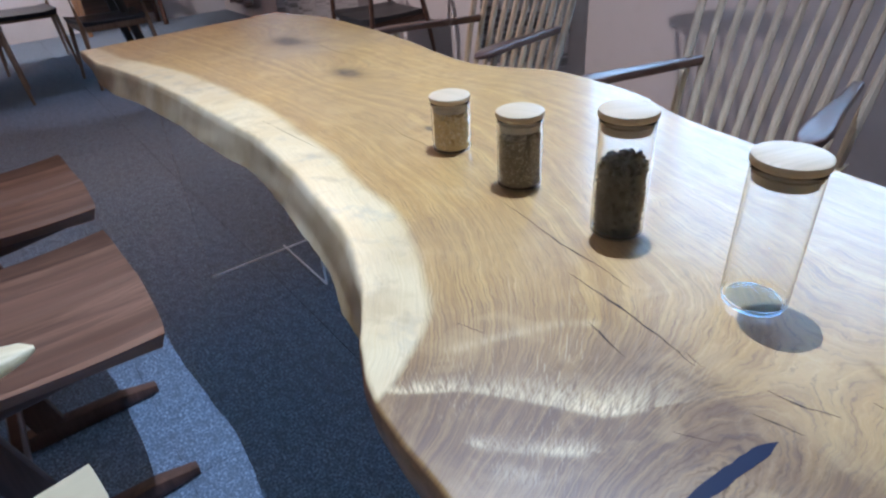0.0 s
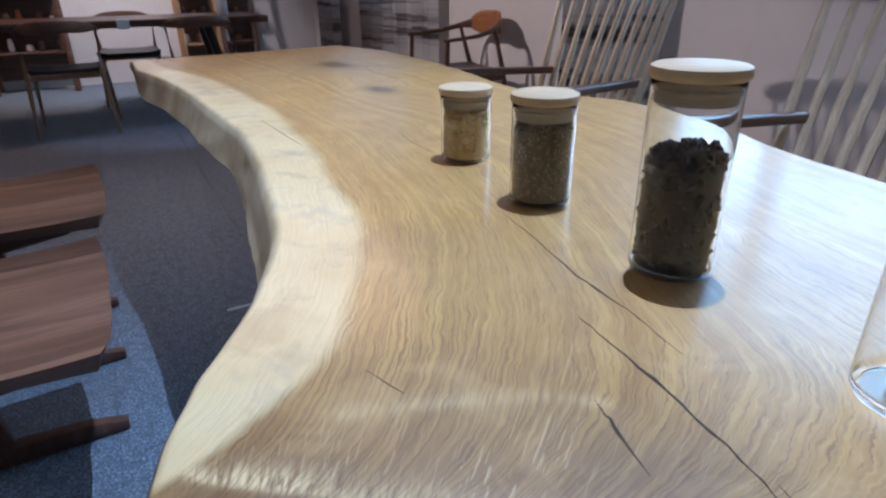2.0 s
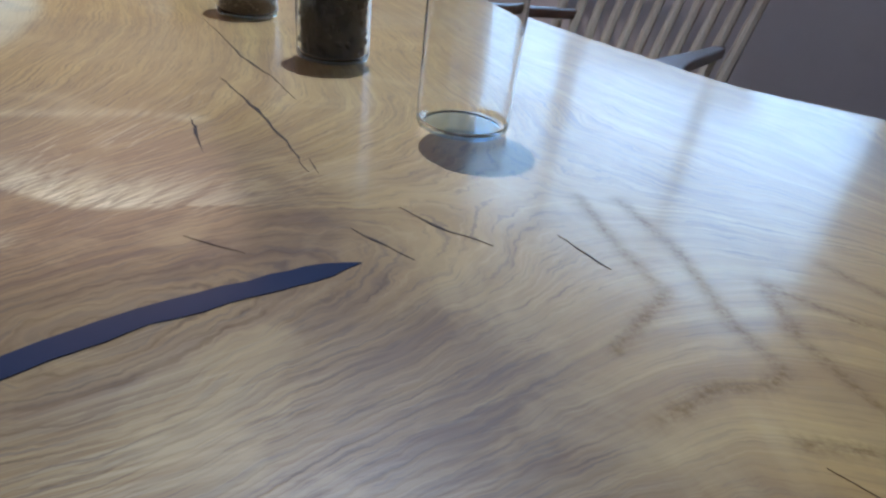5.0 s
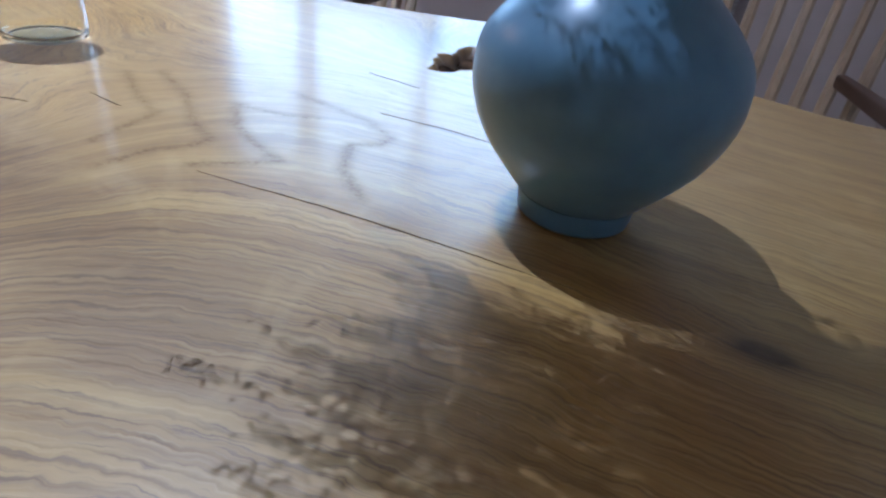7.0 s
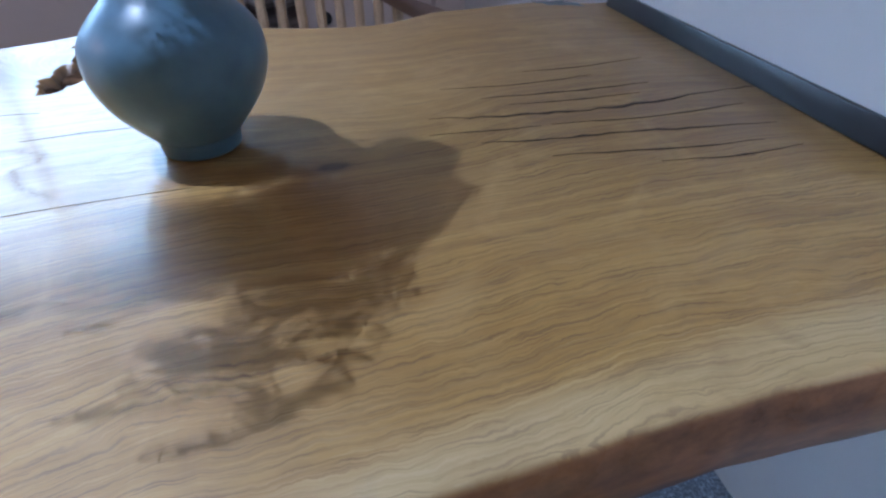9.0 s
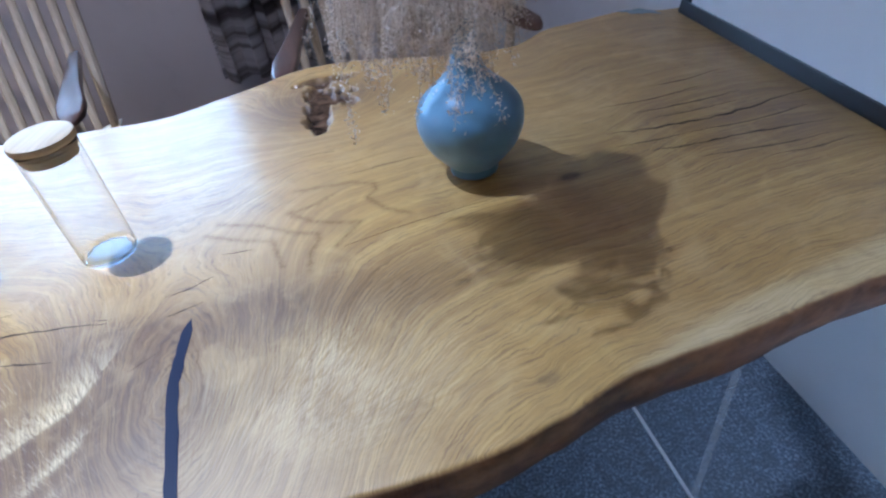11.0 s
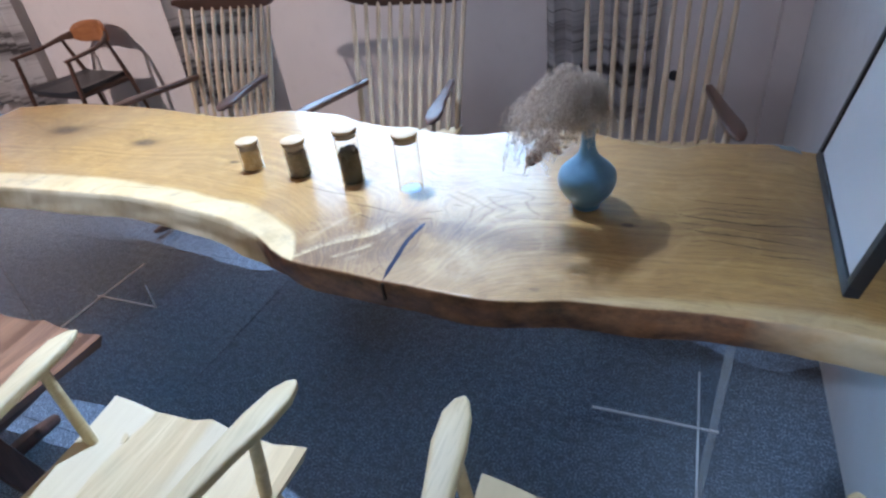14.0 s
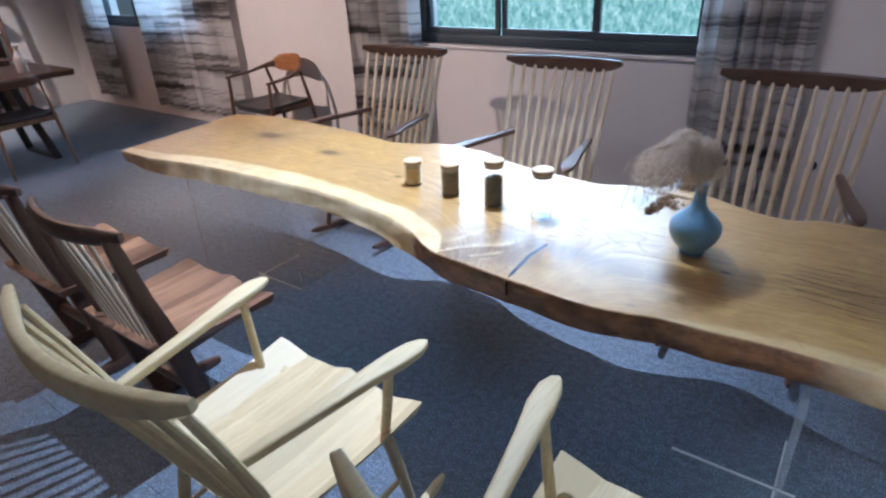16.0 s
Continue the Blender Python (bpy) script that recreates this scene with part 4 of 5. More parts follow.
def jar(x, y, height, label, filling=None, fill=0.0, grain_r=0.003, stretch=(1, 1, 1), seed=0):
    j = thing("storage_jar", (x, y, TOP + 0.0004), random.Random(seed).uniform(0, 90), label, "jar", "jars on the slab")
    R, t, hg = 0.031, 0.0012, height - 0.010
    bm = bmesh.new()
    lathe(bm, [(R - t - 0.004, 0.0012), (R - t - 0.004, 0.0002), (R - 0.003, 0.0), (R - 0.001, 0.001), (R, 0.004), (R, 0.0055), (R, 0.008), (R, hg - 0.004), (R, hg - 0.001), (R - t / 2, hg), (R - t, hg - 0.001), (R - t, hg - 0.004), (R - t, 0.01), (R - t, 0.0075), (R - t, 0.006), (R - t - 0.002, 0.0032), (R - t - 0.004, 0.0026), (R - t - 0.004, 0.0012)], 64)
    part("glass", bm, GLASS, j, "clear glass cylinder").visible_shadow = False
    bm = bmesh.new()
    lathe(bm, [(0, 0.0004), (R - t - 0.0043, 0.0004), (R - t - 0.0043, 0.0024), (0, 0.0024)], 40)
    part("base", bm, JAR_BASE, j, "pale blue glass bottom").visible_shadow = False
    bm = bmesh.new()
    lathe(bm, [(0, hg + 0.0006), (R + 0.0006, hg + 0.0006), (R + 0.0017, hg + 0.0018), (R + 0.002, hg + 0.005), (R + 0.0014, hg + 0.0085), (R - 0.0012, hg + 0.0098), (0, hg + 0.0101)], 48)
    lid = part("lid", bm, LID, j, "pale bamboo lid")
    bm = bmesh.new()
    r = R - t - 0.0006
    lathe(bm, [(0, hg - 0.0155), (r - 0.002, hg - 0.0155), (r - 0.0016, hg - 0.009), (r, hg - 0.008), (r, hg - 0.006), (r - 0.0016, hg - 0.005), (r, hg - 0.0035), (r - 0.001, hg + 0.0002), (0, hg + 0.0002)], 40)
    part("plug", bm, SEAL, lid, "bamboo plug with a pale silicone ring")
    if filling:
        rnd = random.Random(seed)
        bm = bmesh.new()
        ri = R - t - 0.0003
        core = ri - grain_r * 0.5
        lathe(bm, [(0, 0.004), (core, 0.004), (core, fill - grain_r), (core * 0.6, fill - grain_r * 0.5), (0, fill)], 28)
        count = int(2 * math.pi * ri * fill / (grain_r * grain_r * 1.8))
        for _ in range(count):
            a, z = rnd.uniform(0, 2 * math.pi), rnd.uniform(0.0075, fill)
            q = ri - grain_r * rnd.uniform(0.9, 1.0)
            lump(bm, (q * math.cos(a), q * math.sin(a), z), grain_r * rnd.uniform(0.8, 1.1), stretch, rnd)
        for _ in range(int(count * 0.35)):
            a, q = rnd.uniform(0, 2 * math.pi), (ri - grain_r) * math.sqrt(rnd.random())
            lump(bm, (q * math.cos(a), q * math.sin(a), fill + 0.006 * (1 - q / ri) + rnd.uniform(-0.002, 0.003)), grain_r * rnd.uniform(0.8, 1.15), stretch, rnd)
        part("contents", bm, filling, j, "loose dry filling")
    return j


jar(-0.623, 0.19, 0.090, "small glass jar of amber sugar lumps, bamboo lid", SUGAR, 0.060, 0.0060, (1, 0.8, 0.7), 3)
jar(-0.452, 0.175, 0.108, "medium glass jar full of brown grains, bamboo lid", GRAINS, 0.076, 0.0024, (1, 0.7, 0.6), 4)
jar(-0.277, 0.166, 0.152, "tall glass jar part filled with dark coffee beans", BEANS, 0.088, 0.0052, (1.15, 0.8, 0.6), 5)
jar(-0.100, 0.152, 0.155, "tall empty glass jar with bamboo lid", seed=6)

vase = thing("vase", (0.343, 0.139, TOP + 0.0004), 0, "matt blue glazed ceramic bottle vase holding dried plumes", "vase")
bm = bmesh.new()
lathe(bm, [(0, 0), (0.0275, 0), (0.0296, 0.0015)] + rounded([(0.0301, 0.004), (0.0305, 0.008), (0.0311, 0.0125)], 3) + [(0, 0.0125)], 72)
part("foot_ring", bm, GLAZE, vase)
bm = bmesh.new()
lathe(bm, rounded([(0.0311, 0.0128), (0.0405, 0.0235), (0.0540, 0.041), (0.0615, 0.058), (0.0636, 0.073), (0.0605, 0.089), (0.0495, 0.103), (0.034, 0.117), (0.0225, 0.130), (0.0168, 0.146), (0.0146, 0.165), (0.0147, 0.178), (0.0158, 0.187)]), 72)
part("vase_body", bm, GLAZE, vase, "round blue glazed belly and slim neck")
bm = bmesh.new()
lathe(bm, rounded([(0.0158, 0.187), (0.0175, 0.1925), (0.0195, 0.1955), (0.0188, 0.1972), (0.0150, 0.191), (0.0118, 0.172), (0.011, 0.15)], 4) + [(0, 0.148)], 48)
part("rim", bm, GLAZE, vase)


def plume():
    """Arching grass stalks; drooping branchlets hang from each like a curtain, set with tiny husks."""
    rnd = random.Random(11)
    p = thing("dried_plume", (0.343, 0.139, TOP + 0.15), 0, "drooping bunch of dried beige pampas plumes in the vase", "plant")
    stems, bits, faces = bmesh.new(), [], []

    def husks(line, spread):
        for a, b in zip(line, line[1:]):
            for _ in range(max(2, int((b - a).length / 0.0008))):
                c = a.lerp(b, rnd.random()) + Vector((rnd.gauss(0, spread), rnd.gauss(0, spread), rnd.gauss(-0.0006, spread)))
                e = Vector((rnd.uniform(-1, 1), rnd.uniform(-1, 1), rnd.uniform(-1, 0.4))).normalized() * rnd.uniform(0.0009, 0.0023)
                f = e.cross(Vector((rnd.uniform(-1, 1), rnd.uniform(-1, 1), rnd.uniform(-1, 1)))).normalized() * rnd.uniform(0.0004, 0.0008)
                g = e.cross(f).normalized() * 0.0006
                i = len(bits)
                bits.extend([c - e, c + f, c - f + g, c + e])
                faces.extend([(i, i + 1, i + 2), (i + 1, i + 3, i + 2), (i, i + 3, i + 1), (i, i + 2, i + 3)])

    for s in range(34):
        if s < 20:
            deg = 210 + 64 * s / 19 + rnd.uniform(-4, 4)
            longest = 0.15 + 0.085 * (deg - 208) / 48 if deg < 256 else 0.235 - 0.12 * (deg - 256) / 19
            out = longest * rnd.uniform(0.5, 1.0) ** 0.8
            peak, end = rnd.uniform(0.145, 0.185), rnd.uniform(0.085, 0.125)
        else:
            deg = 236 + 86 * (s - 20) / 13 + rnd.uniform(-6, 6)
            out = rnd.uniform(0.025, 0.085) * (0.55 if deg > 275 else 1.0)
            peak, end = rnd.uniform(0.12, 0.165), rnd.uniform(0.08, 0.12)
        ang = math.radians(deg)
        d = Vector((math.cos(ang), math.sin(ang), 0))
        low, mid, high = Vector((0, 0, 0.03)), d * out * 0.12 + Vector((0, 0, 0.8 * peak)), d * out * 0.5 + Vector((0, 0, peak))
        tip = d * out + Vector((0, 0, end))
        line = [low.lerp(mid, k / 4) for k in range(4)] + curve(mid, high, tip, 14)
        sweep(stems, [(0.003 * d.x, 0.003 * d.y, 0.0)] + [tuple(q) for q in line], [0.0009] * 8 + [0.0006] * (len(line) - 7), n=4)
        for k in range(4, len(line) - 1):
            t = (k - 4) / (len(line) - 6)
            for _ in range(4 if t < 0.9 else 6):
                base = line[k].lerp(line[k + 1], rnd.random())
                turn = ang + rnd.gauss(0, 0.95)
                reach = Vector((math.cos(turn), math.sin(turn), 0)) * rnd.uniform(0.3, 0.95)
                length = rnd.uniform(0.025, 0.068) * (0.7 + 0.5 * t) * (1.6 if rnd.random() < 0.08 and deg < 245 else 1.0)
                rise = rnd.uniform(0.1, 0.4) * (1 - 0.6 * t)
                hang = [base + reach * length * (u - 0.3 * u * u) + Vector((0, 0, length * (rise * u - (0.75 + rise) * u * u))) for u in (q / 6 for q in range(7))]
                sweep(stems, [tuple(q) for q in hang], [0.00022] * 7, n=3)
                husks(hang[1:], 0.0027)
    tagged(part("stalk", stems, STALK, p), kind="stuff")
    me = bpy.data.meshes.new("plume_head")
    me.from_pydata([tuple(v) for v in bits], [], faces)
    me.materials.append(PLUME)
    t = new("plume_head", me)
    t.parent = p
    tagged(t, "feathery beige seed tufts", kind="stuff")


plume()

pic = thing("framed_poster", (0.824, 0.188, TOP + 0.001), -2.6, "white poster in a thin black frame leaning on the wall", "poster")
LEAN = Matrix.Rotation(math.atan2(0.165, 0.80), 4, "Y")
for lo, hi, nm in (((0, -0.282, 0), (0.024, 0.282, 0.022), "frame_rail"), ((0, -0.282, 0.778), (0.024, 0.282, 0.80), "frame_rail"), ((0, -0.282, 0.022), (0.024, -0.26, 0.778), "frame_stile"), ((0, 0.26, 0.022), (0.024, 0.282, 0.778), "frame_stile")):
    bm = bmesh.new()
    box(bm, lo, hi, 0.0012)
    bmesh.ops.transform(bm, matrix=LEAN, verts=bm.verts)
    part(nm, bm, BLACK, pic)
bm = bmesh.new()
box(bm, (0.006, -0.26, 0.022), (0.016, 0.26, 0.778))
bmesh.ops.transform(bm, matrix=LEAN, verts=bm.verts)
part("sheet", bm, PAPER, pic, "pale poster sheet with a faint print", False)

# ---- chairs ----


def seat_board(bm, w0, w1, depth, y0, thick, dip, ridge, zs):
    """A carved seat: w0 wide in front, w1 behind; two hollows with a ridge between them."""
    nx, ny = 42, 20
    tops, lows = [], []
    for i in range(ny + 1):
        v = i / ny
        y = y0 - depth * v
        rt, rl = [], []
        for j in range(nx + 1):
            u = 2 * j / nx - 1
            w = w0 + (w1 - w0) * v
            x = u * w / 2
            a = abs(u)
            slope = max(0.0, a - 0.62) / 0.38
            crest = max(0.0, 1 - a / 0.24) * (1 - v) ** 1.2
            z = zs - dip * (0.75 + 0.7 * math.sin(math.pi * min(1.0, 0.25 + v * 0.8))) + dip * 1.35 * slope * (1 - 0.45 * v) + ridge * 1.5 * crest
            yy = y + 0.012 * (1 - u * u) * (1 - v) - 0.004 * (abs(u) ** 8)
            rt.append(bm.verts.new((x, yy, z)))
            rl.append(bm.verts.new((x * 0.95, y0 - depth * 0.5 + (yy - y0 + depth * 0.5) * 0.95, zs - thick + 0.006 * u * u)))
        tops.append(rt)
        lows.append(rl)
    for g, flip in ((tops, False), (lows, True)):
        for i in range(ny):
            for j in range(nx):
                q = (g[i][j], g[i + 1][j], g[i + 1][j + 1], g[i][j + 1])
                bm.faces.new(q[::-1] if flip else q)
    rim = [(0, j) for j in range(nx)] + [(i, nx) for i in range(ny)] + [(ny, j) for j in range(nx, 0, -1)] + [(i, 0) for i in range(ny, 0, -1)]
    for (a, b), (c, d) in zip(rim, rim[1:] + rim[:1]):
        bm.faces.new((tops[a][b], tops[c][d], lows[c][d], lows[a][b]))


def rocking_chair(name, label, group, seat_m, body_m, spindle_m, dark_m, arm_m, leg_m, ct=0.97, cy=0.0, wide=0.30, rail=0.033, fan=0.262):
    """High-back spindle armchair on low rockers; its front is +y."""
    c = thing(name, (0, 0, 0), 0, label, "chair", group)
    bm = bmesh.new()
    seat_board(bm, 0.54, 0.50, 0.47, 0.27, 0.040, 0.030, 0.016, 0.458)
    part("seat", bm, seat_m, c, "carved solid seat")
    bm = bmesh.new()
    pts = curve((-wide, -0.322 + cy, ct), (0, -0.395 + cy, ct - 0.004), (wide, -0.322 + cy, ct), 14)
    hs = [rail * k for k in (0.38, 0.68, 0.85, 0.96, 1.0, 1.0, 1.0, 1.0, 1.0, 1.0, 1.0, 0.96, 0.85, 0.68, 0.38)]
    pts = [p + Vector((0, 0, rail - h)) for p, h in zip(pts, hs)]
    sweep(bm, pts, [0.009] + [0.014] * 13 + [0.009], hs, 16, 5.0)
    part("crest_rail", bm, dark_m, c, "bowed top rail")
    n = 11
    for i in range(n):
        u = 2 * i / (n - 1) - 1
        lowp = Vector((0.232 * u, -0.165 - 0.02 * (1 - u * u), 0.425))
        high = Vector((fan * u, -0.325 - 0.068 * (1 - u * u) + cy, ct - 0.015))
        r = 0.0125 if i in (0, n - 1) else 0.0116
        bm = bmesh.new()
        mid = lowp.lerp(high, 0.45) + Vector((0, 0.008, 0))
        sweep(bm, curve(lowp, mid, high, 5), [r * 0.8, r * 1.05, r * 1.15, r, r * 0.9, r * 0.75], n=8)
        part("spindle", bm, spindle_m, c)
    for s in (-1, 1):
        bm = bmesh.new()
        pts = [(s * 0.205, -0.235, 0.640), (s * 0.222, -0.14, 0.644), (s * 0.243, -0.02, 0.649), (s * 0.262, 0.09, 0.655), (s * 0.278, 0.17, 0.657), (s * 0.288, 0.23, 0.657), (s * 0.291, 0.262, 0.656), (s * 0.291, 0.275, 0.655)]
        sweep(bm, pts, [0.013, 0.016, 0.019, 0.024, 0.030, 0.026, 0.014, 0.003], [0.013, 0.013, 0.013, 0.0125, 0.012, 0.011, 0.008, 0.003], 16, 5.0)
        part("armrest", bm, arm_m, c, "paddle-shaped armrest")
        bm = bmesh.new()
        sweep(bm, [(s * 0.236, 0.155, 0.43), (s * 0.25, 0.158, 0.52), (s * 0.266, 0.162, 0.648)], [0.0125, 0.0125, 0.0115], n=12)
        part("arm_post", bm, body_m, c)
        for y0, y1 in ((0.19, 0.245), (-0.13, -0.20)):
            bm = bmesh.new()
            sweep(bm, [(s * 0.19, y0, 0.425), (s * 0.212, (y0 + y1) / 2, 0.23), (s * 0.228, y1, 0.045)], [0.014, 0.017, 0.013], n=10)
            part("leg", bm, leg_m, c)
        bm = bmesh.new()
        pts = [(s * 0.23, y, 0.018 + 0.055 * (y / 0.42) ** 2) for y in (-0.50, -0.42, -0.3, -0.18, -0.06, 0.06, 0.18, 0.28, 0.35, 0.385)]
        sweep(bm, pts, [0.008, 0.014] + [0.015] * 6 + [0.014, 0.007], [0.008, 0.017] + [0.018] * 6 + [0.016, 0.008], 10, 3.0)
        part("rocker", bm, leg_m, c)
        bm = bmesh.new()
        sweep(bm, [(s * 0.215, 0.21, 0.2), (s * 0.217, 0.02, 0.2), (s * 0.215, -0.16, 0.2)], [0.007, 0.011, 0.007], n=8)
        part("stretcher", bm, leg_m, c)
    bm = bmesh.new()
    sweep(bm, [(-0.215, 0.03, 0.2), (0, 0.03, 0.2), (0.215, 0.03, 0.2)], [0.007, 0.011, 0.007], n=8)
    part("stretcher", bm, leg_m, c)
    return c


near = rocking_chair("rocking_chair", "pale maple spindle-back rocking armchair with carved seat", "chairs along the front of the slab", MAPLE_SEAT, MAPLE, MAPLE, MAPLE, MAPLE, MAPLE, 0.895, 0.012, 0.32, 0.027, 0.285)
near.matrix_world = pose(-0.39, -0.718, 0.0, 0, 0, 0)
copy_thing(near, pose(0.505, -0.682, 0.0, 0, 0, -2))
rear = rocking_chair("rocking_chair", "spindle-back rocking armchair, pale spindles with dark walnut rail and arms", "chairs along the window side", MAPLE_SEAT, ASH, ASH, WALNUT, WALNUT_ARM, WALNUT_POST)
rear.matrix_world = pose(-0.62, 1.06, 0.0, 0, 0, 181)
copy_thing(rear, pose(-1.63, 1.10, 0.0, 0, 0, 183))
copy_thing(rear, pose(0.405, 1.04, 0.0, 0, 0, 180))


def cantilever_chair(name, label):
    """Two-legged walnut chair: sled feet, raked posts, hanging seat; its front is +y."""
    c = thing(name, (0, 0, 0), 0, label, "chair", "chairs along the front of the slab")
    bm = bmesh.new()
    seat_board(bm, 0.52, 0.46, 0.42, 0.22, 0.04, 0.020, 0.010, 0.452)
    part("seat", bm, WALNUT_SEAT, c, "carved brown walnut seat with paler streaks")
    for s in (-1, 1):
        bm = bmesh.new()
        sweep(bm, [(s * 0.17, -0.06, 0.05), (s * 0.185, -0.13, 0.40), (s * 0.215, -0.19, 0.62), (s * 0.232, -0.235, 0.845)], [0.016, 0.018, 0.017, 0.014], [0.034, 0.036, 0.028, 0.018], 10, 4.0, (0, 1, 0))
        part("post", bm, WALNUT_POST, c)
        bm = bmesh.new()
        sweep(bm, [(s * 0.17, -0.2, 0.022), (s * 0.17, -0.08, 0.026), (s * 0.17, 0.1, 0.024), (s * 0.17, 0.185, 0.016)], [0.018, 0.02, 0.019, 0.014], [0.014, 0.026, 0.022, 0.012], 10, 5.0)
        part("sled_foot", bm, WALNUT_POST, c)
        bm = bmesh.new()
        sweep(bm, [(s * 0.175, -0.15, 0.385), (s * 0.178, 0.0, 0.395), (s * 0.18, 0.14, 0.405)], [0.015] * 3, [0.024, 0.020, 0.010], 8, 4.0)
        part("seat_bearer", bm, WALNUT_ARM, c)
    bm = bmesh.new()
    pts = curve((-0.265, -0.215, 0.85), (0, -0.275, 0.845), (0.265, -0.215, 0.85), 12)
    sweep(bm, pts, [0.010] + [0.015] * 11 + [0.010], [0.014, 0.022, 0.027] + [0.028] * 7 + [0.027, 0.022, 0.014], 12, 3.0)
    part("crest_rail", bm, WALNUT, c)
    for i in range(8):
        u = 2 * i / 7 - 1
        bm = bmesh.new()
        sweep(bm, [(0.14 * u, -0.165, 0.425), (0.16 * u, -0.20 - 0.01 * (1 - u * u), 0.62), (0.19 * u, -0.235 - 0.035 * (1 - u * u), 0.84)], [0.006, 0.0085, 0.006], n=8)
        part("spindle", bm, ASH, c, "pale slim spindle")
    bm = bmesh.new()
    sweep(bm, [(-0.17, -0.09, 0.2), (0, -0.09, 0.2), (0.17, -0.09, 0.2)], 0.014, 0.02, 8, 4.0)
    part("cross_rail", bm, WALNUT_ARM, c)
    return c


lounge = cantilever_chair("cantilever_chair", "dark walnut cantilever chair with carved seat and spindle back")
lounge.matrix_world = pose(-1.155, -0.50, 0.0, 0, 0, 0)
copy_thing(lounge, pose(-1.815, -0.495, 0.0, 0, 0, 1))


def bent_chair(name, label, group, arms, wood_m, back_m):
    """Round-backed chair with padded black seat; its front is +y."""
    c = thing(name, (0, 0, 0), 0, label, "chair", group)
    bm = bmesh.new()
    seat_board(bm, 0.50, 0.42, 0.44, 0.23, 0.05, 0.012, 0.0, 0.45)
    part("seat", bm, LEATHER, c, "black padded leather seat")
    bm = bmesh.new()
    if arms:
        sweep(bm, curve((-0.175, -0.19, 0.70), (0, -0.255, 0.712), (0.175, -0.19, 0.70), 12), [0.010] + [0.015] * 11 + [0.010], [0.036, 0.058, 0.068] + [0.072] * 7 + [0.068, 0.058, 0.036], 12, 3.5)
    else:
        sweep(bm, curve((-0.255, -0.06, 0.69), (0, -0.25, 0.715), (0.255, -0.06, 0.69), 14), [0.010] + [0.014] * 13 + [0.010], [0.014, 0.02, 0.03] + [0.038] * 9 + [0.03, 0.02, 0.014], 12, 3.0)
    part("backrest", bm, back_m, c, "bowed wooden back rail")
    for s in (-1, 1):
        bm = bmesh.new()
        if arms:
            sweep(bm, [(s * 0.285, 0.235, -0.004), (s * 0.275, 0.215, 0.42), (s * 0.275, 0.205, 0.63)], [0.011, 0.016, 0.013], n=10)
        else:
            sweep(bm, [(s * 0.255, 0.235, 0.0), (s * 0.225, 0.19, 0.43)], [0.010, 0.017], n=10)
        part("front_leg", bm, wood_m, c)
        bm = bmesh.new()
        sweep(bm, [(s * 0.245, -0.275, 0.0), (s * 0.222, -0.205, 0.42), (s * 0.232, -0.13 if arms else -0.10, 0.685)], [0.010, 0.017, 0.011], n=10)
        part("rear_leg", bm, wood_m, c)
        if arms:
            bm = bmesh.new()
            sweep(bm, [(s * 0.28, 0.225, 0.637), (s * 0.278, 0.12, 0.645), (s * 0.268, 0.0, 0.655), (s * 0.25, -0.09, 0.675), (s * 0.22, -0.145, 0.69), (s * 0.165, -0.196, 0.70)], [0.016, 0.017, 0.015, 0.013, 0.011, 0.009], [0.010, 0.011, 0.012, 0.015, 0.02, 0.03], 10, 2.6)
            part("armrest", bm, wood_m, c)
        bm = bmesh.new()
        sweep(bm, [(s * 0.225, 0.19, 0.40), (s * 0.215, -0.19, 0.40)], 0.010, 0.020, 8, 4.0)
        part("side_rail", bm, wood_m, c)
    for y, w in ((0.195, 0.225), (-0.20, 0.205)):
        bm = bmesh.new()
        sweep(bm, [(-w, y, 0.40), (0, y, 0.40), (w, y, 0.40)], 0.010, 0.020, 8, 4.0)
        part("cross_rail", bm, wood_m, c)
    return c


easy = bent_chair("armchair", "dark wood armchair with orange-brown back and black leather seat", "seats by the wall", True, WALNUT_ARM, TEAK)
easy.matrix_world = pose(-3.38, 1.80, 0.005, 0, 0, 176)

# ---- the desk corner ----
desk = thing("desk", (-5.33, -0.35, 0), 0, "long dark wood desk on black splayed steel legs", "desk")
bm = bmesh.new()
rows = []
rnd = random.Random(5)
n = 40
for k in range(n + 1):
    y = -1.65 + 2.99 * k / n
    e0 = -0.41 + 0.02 * noise.noise(Vector((y * 2, 1, 1)))
    e1 = 0.42 + 0.02 * noise.noise(Vector((y * 2, 8, 1)))
    rows.append([bm.verts.new(v) for v in ((e0, y, 0.74), (e1, y, 0.74), (e1 + 0.004, y, 0.73), (e1 - 0.02, y, 0.69), (e0 + 0.02, y, 0.69), (e0 - 0.004, y, 0.73))])
for a, b in zip(rows, rows[1:]):
    for j in range(6):
        bm.faces.new((a[j], a[(j + 1) % 6], b[(j + 1) % 6], b[j]))
bm.faces.new(rows[0])
bm.faces.new(rows[-1][::-1])
part("desktop", bm, DESK_WOOD, desk, "dark live-edge wooden top")
for y in (0.98, -1.1):
    for s in (-1, 1):
        bm = bmesh.new()
        sweep(bm, [(s * 0.16 - 0.03, y - 0.06, 0.695), (s * 0.28 - 0.04, y + 0.08, 0.012)], 0.022, 0.03, 8, 6.0)
        part("leg", bm, STEEL, desk)
    bm = bmesh.new()
    sweep(bm, [(-0.33, y + 0.08, 0.013), (0.25, y + 0.08, 0.013)], 0.03, 0.012, 8, 6.0)
    part("foot_bar", bm, STEEL, desk)
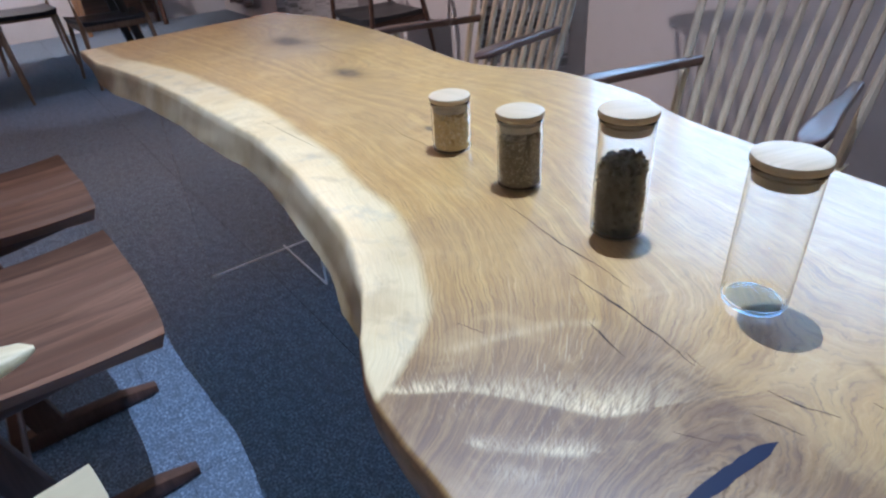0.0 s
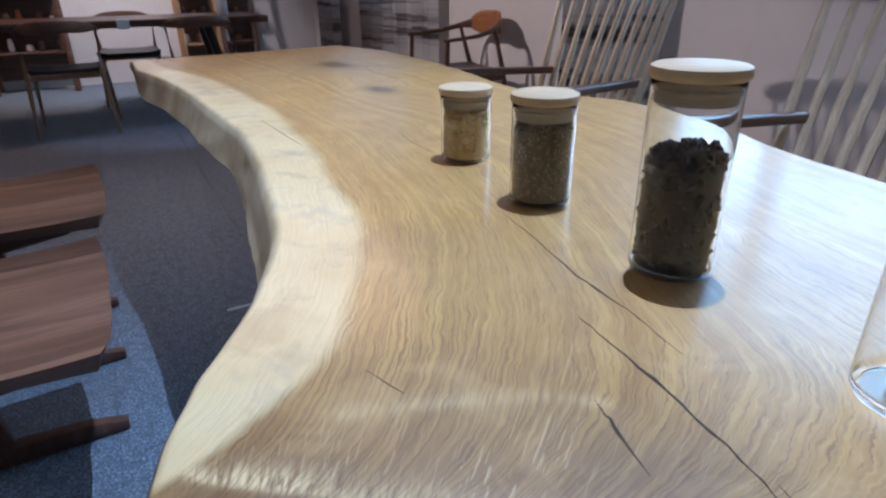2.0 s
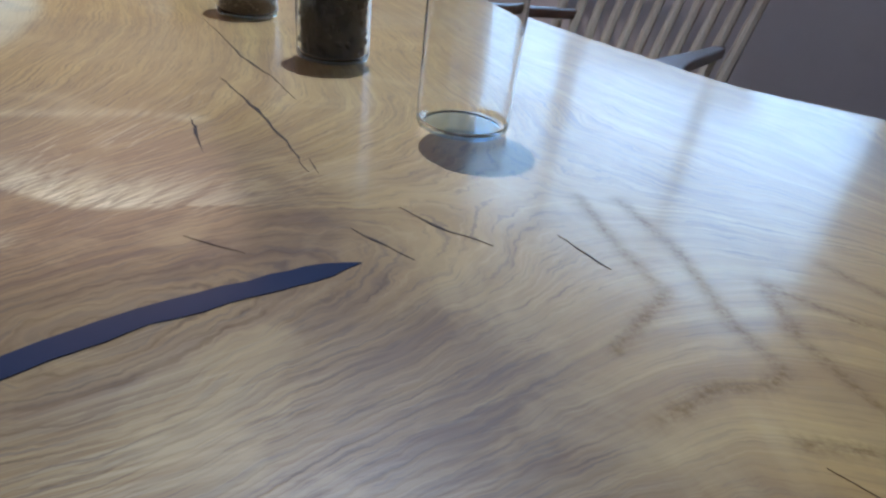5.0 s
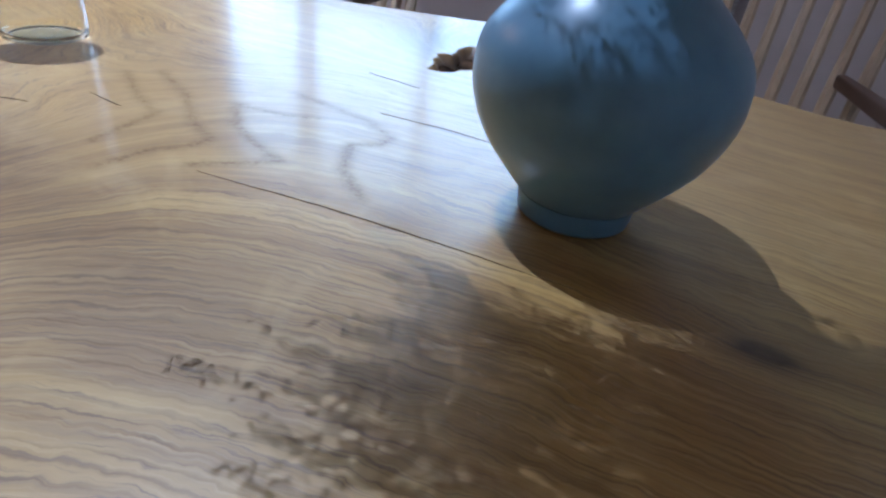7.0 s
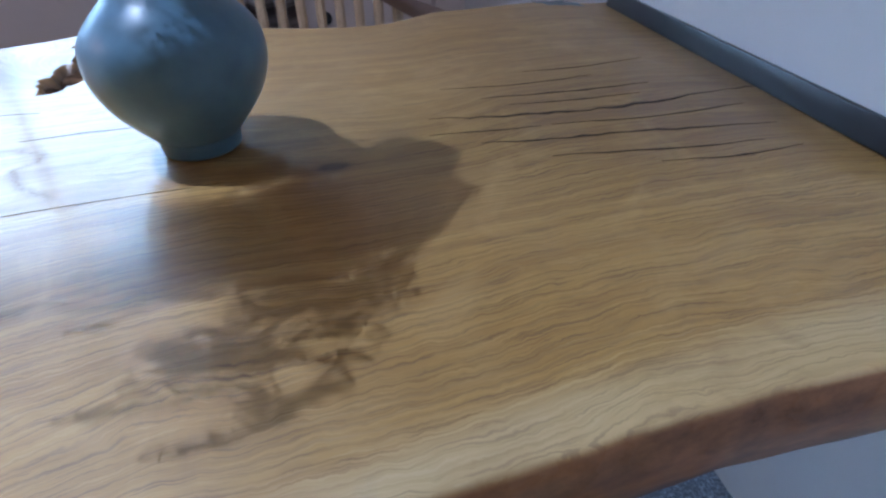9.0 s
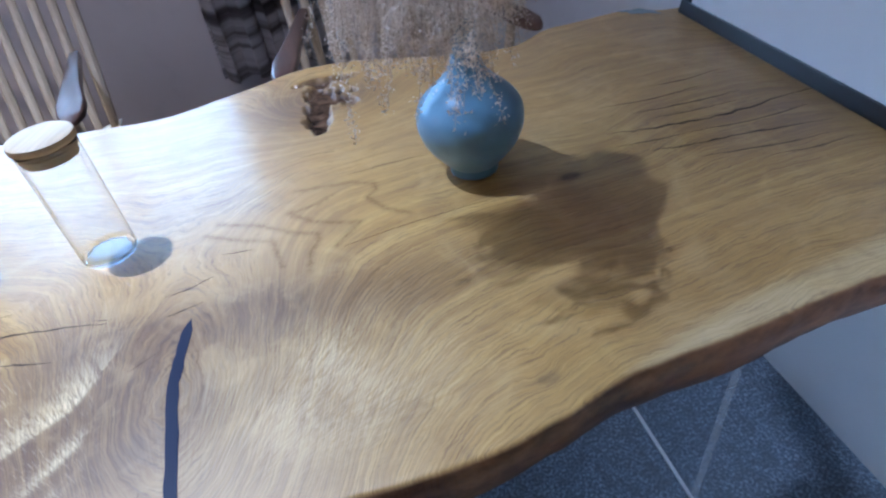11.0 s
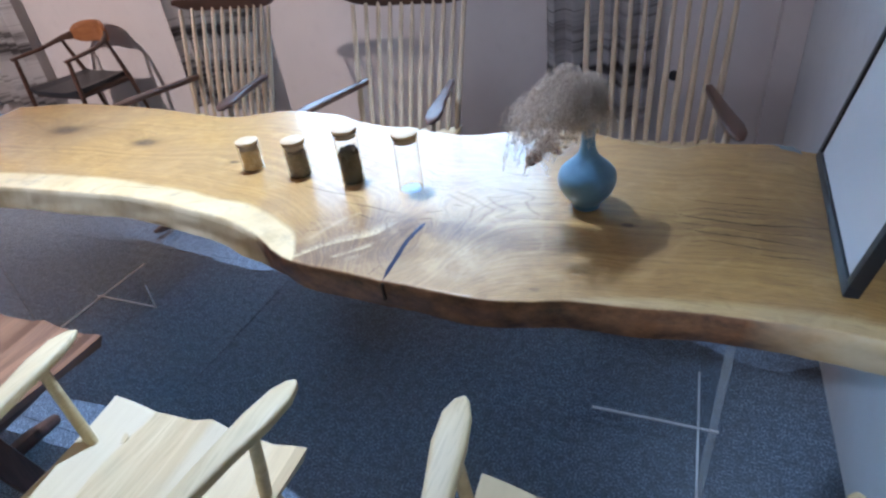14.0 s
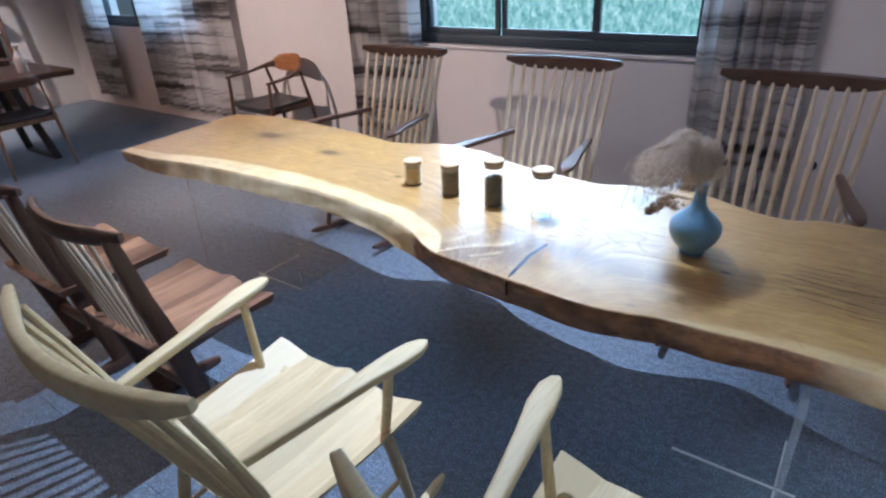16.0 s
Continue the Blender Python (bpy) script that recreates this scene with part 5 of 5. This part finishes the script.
side = bent_chair("side_chair", "brown wooden side chair with black padded seat at the desk", "chairs round the desk", False, CHAIR_OAK, CHAIR_BACK)
side.matrix_world = pose(-5.02, -0.43, 0.005, 0, 0, 88)
copy_thing(side, pose(-5.02, 0.47, 0.005, 0, 0, 92))
copy_thing(side, pose(-6.08, 0.02, 0.005, 0, 0, -92))
tag = bmesh.new()
box(tag, (-0.001, -0.04, -0.035), (0.001, 0.04, 0.03))
t = new("price_card", mesh_of("price_card", tag, PAPER, False))
t.matrix_world = pose(-4.885, -0.02, 0.715, 0, 0, 0)
tagged(t, "small white card hung on the desk edge", "card")
bm = bmesh.new()
lathe(bm, [(0, 0), (0.035, 0), (0.04, 0.01), (0.042, 0.1), (0.03, 0.14), (0.018, 0.165), (0.018, 0.2), (0.026, 0.215), (0.02, 0.212), (0.012, 0.19), (0, 0.18)], 28)
t = new("pitcher", mesh_of("pitcher", bm, WHITE))
t.matrix_world = pose(-5.15, 0.70, 0.7402, 0, 0, 0)
tagged(t, "white ceramic bottle standing on the desk", "bottle")


def ladder_shelf(y0, y1, label, wood_m, seed):
    s = thing("ladder_shelf", (XL + 0.18, (y0 + y1) / 2, 0), 0, label, "shelf", "shelves on the far wall")
    w = (y1 - y0) / 2
    for sy in (-1, 1):
        for x0, x1 in ((-0.14, -0.14), (0.17, 0.02)):
            bm = bmesh.new()
            sweep(bm, [(x0, sy * w, 0.0), ((x0 + x1) / 2, sy * w, 0.9), (x1, sy * w, 1.8)], 0.018, 0.022, 8, 5.0)
            part("upright", bm, wood_m, s)
    for z in (0.36, 0.62, 0.88, 1.14, 1.42):
        d = 0.15 - 0.12 * z / 1.8
        bm = bmesh.new()
        box(bm, (-0.14, -w + 0.018, z), (d, w - 0.018, z + 0.02), 0.003)
        part("board", bm, wood_m, s)
    bm = bmesh.new()
    box(bm, (-0.16, -w + 0.018, 0.1), (-0.15, w - 0.018, 1.8))
    part("back_panel", bm, DESK_WOOD, s)
    return s


ladder_shelf(0.60, 0.97, "honey-coloured wooden ladder shelf with small wares", SHELF_WOOD, 1)
ladder_shelf(1.02, 1.36, "dark wooden ladder shelf with small wares", DESK_WOOD, 3)
ladder_shelf(-1.15, -0.48, "dark wooden ladder shelf with small wares", DESK_WOOD, 2)
rnd = random.Random(9)
for y0, y1 in ((0.60, 0.97), (-1.15, -0.48), (1.02, 1.36)):
    for z in (0.38, 0.64, 0.90, 1.16):
        y = y0 + 0.06
        while y < y1 - 0.06:
            h, r = rnd.uniform(0.05, 0.13), rnd.uniform(0.022, 0.04)
            bm = bmesh.new()
            lathe(bm, [(0, 0), (r * 0.8, 0), (r, h * 0.3), (r * rnd.uniform(0.7, 1.0), h * 0.7), (r * 0.6, h), (r * 0.5, h - 0.004), (0, h * 0.8)], 16)
            t = new("shelf_pot", mesh_of("shelf_pot", bm, rnd.choice((WHITE, TEAK, DESK_WOOD, DESK_WOOD, TEAK))))
            t.matrix_world = pose(XL + 0.14, y, z + 0.001, 0, 0, 0)
            tagged(t, "small pot on the ladder shelf", "pot", "wares on the shelves")
            y += rnd.uniform(0.10, 0.17)

# ---- carpet tiles, last ----
bm = bmesh.new()
box(bm, (-0.2495, -0.2495, -0.0079), (0.2495, 0.2495, 0.0), 0.0012)
tile = mesh_of("carpet_tile", bm, CARPET, False)
for i in range(17):
    for j in range(13):
        x, y = XR - 0.25 - 0.5 * i, YB - 0.25 - 0.5 * j
        if y < -3.8:
            continue
        t = new("carpet_tile", tile)
        t.location = (x, y, 0)
        t.parent = floor
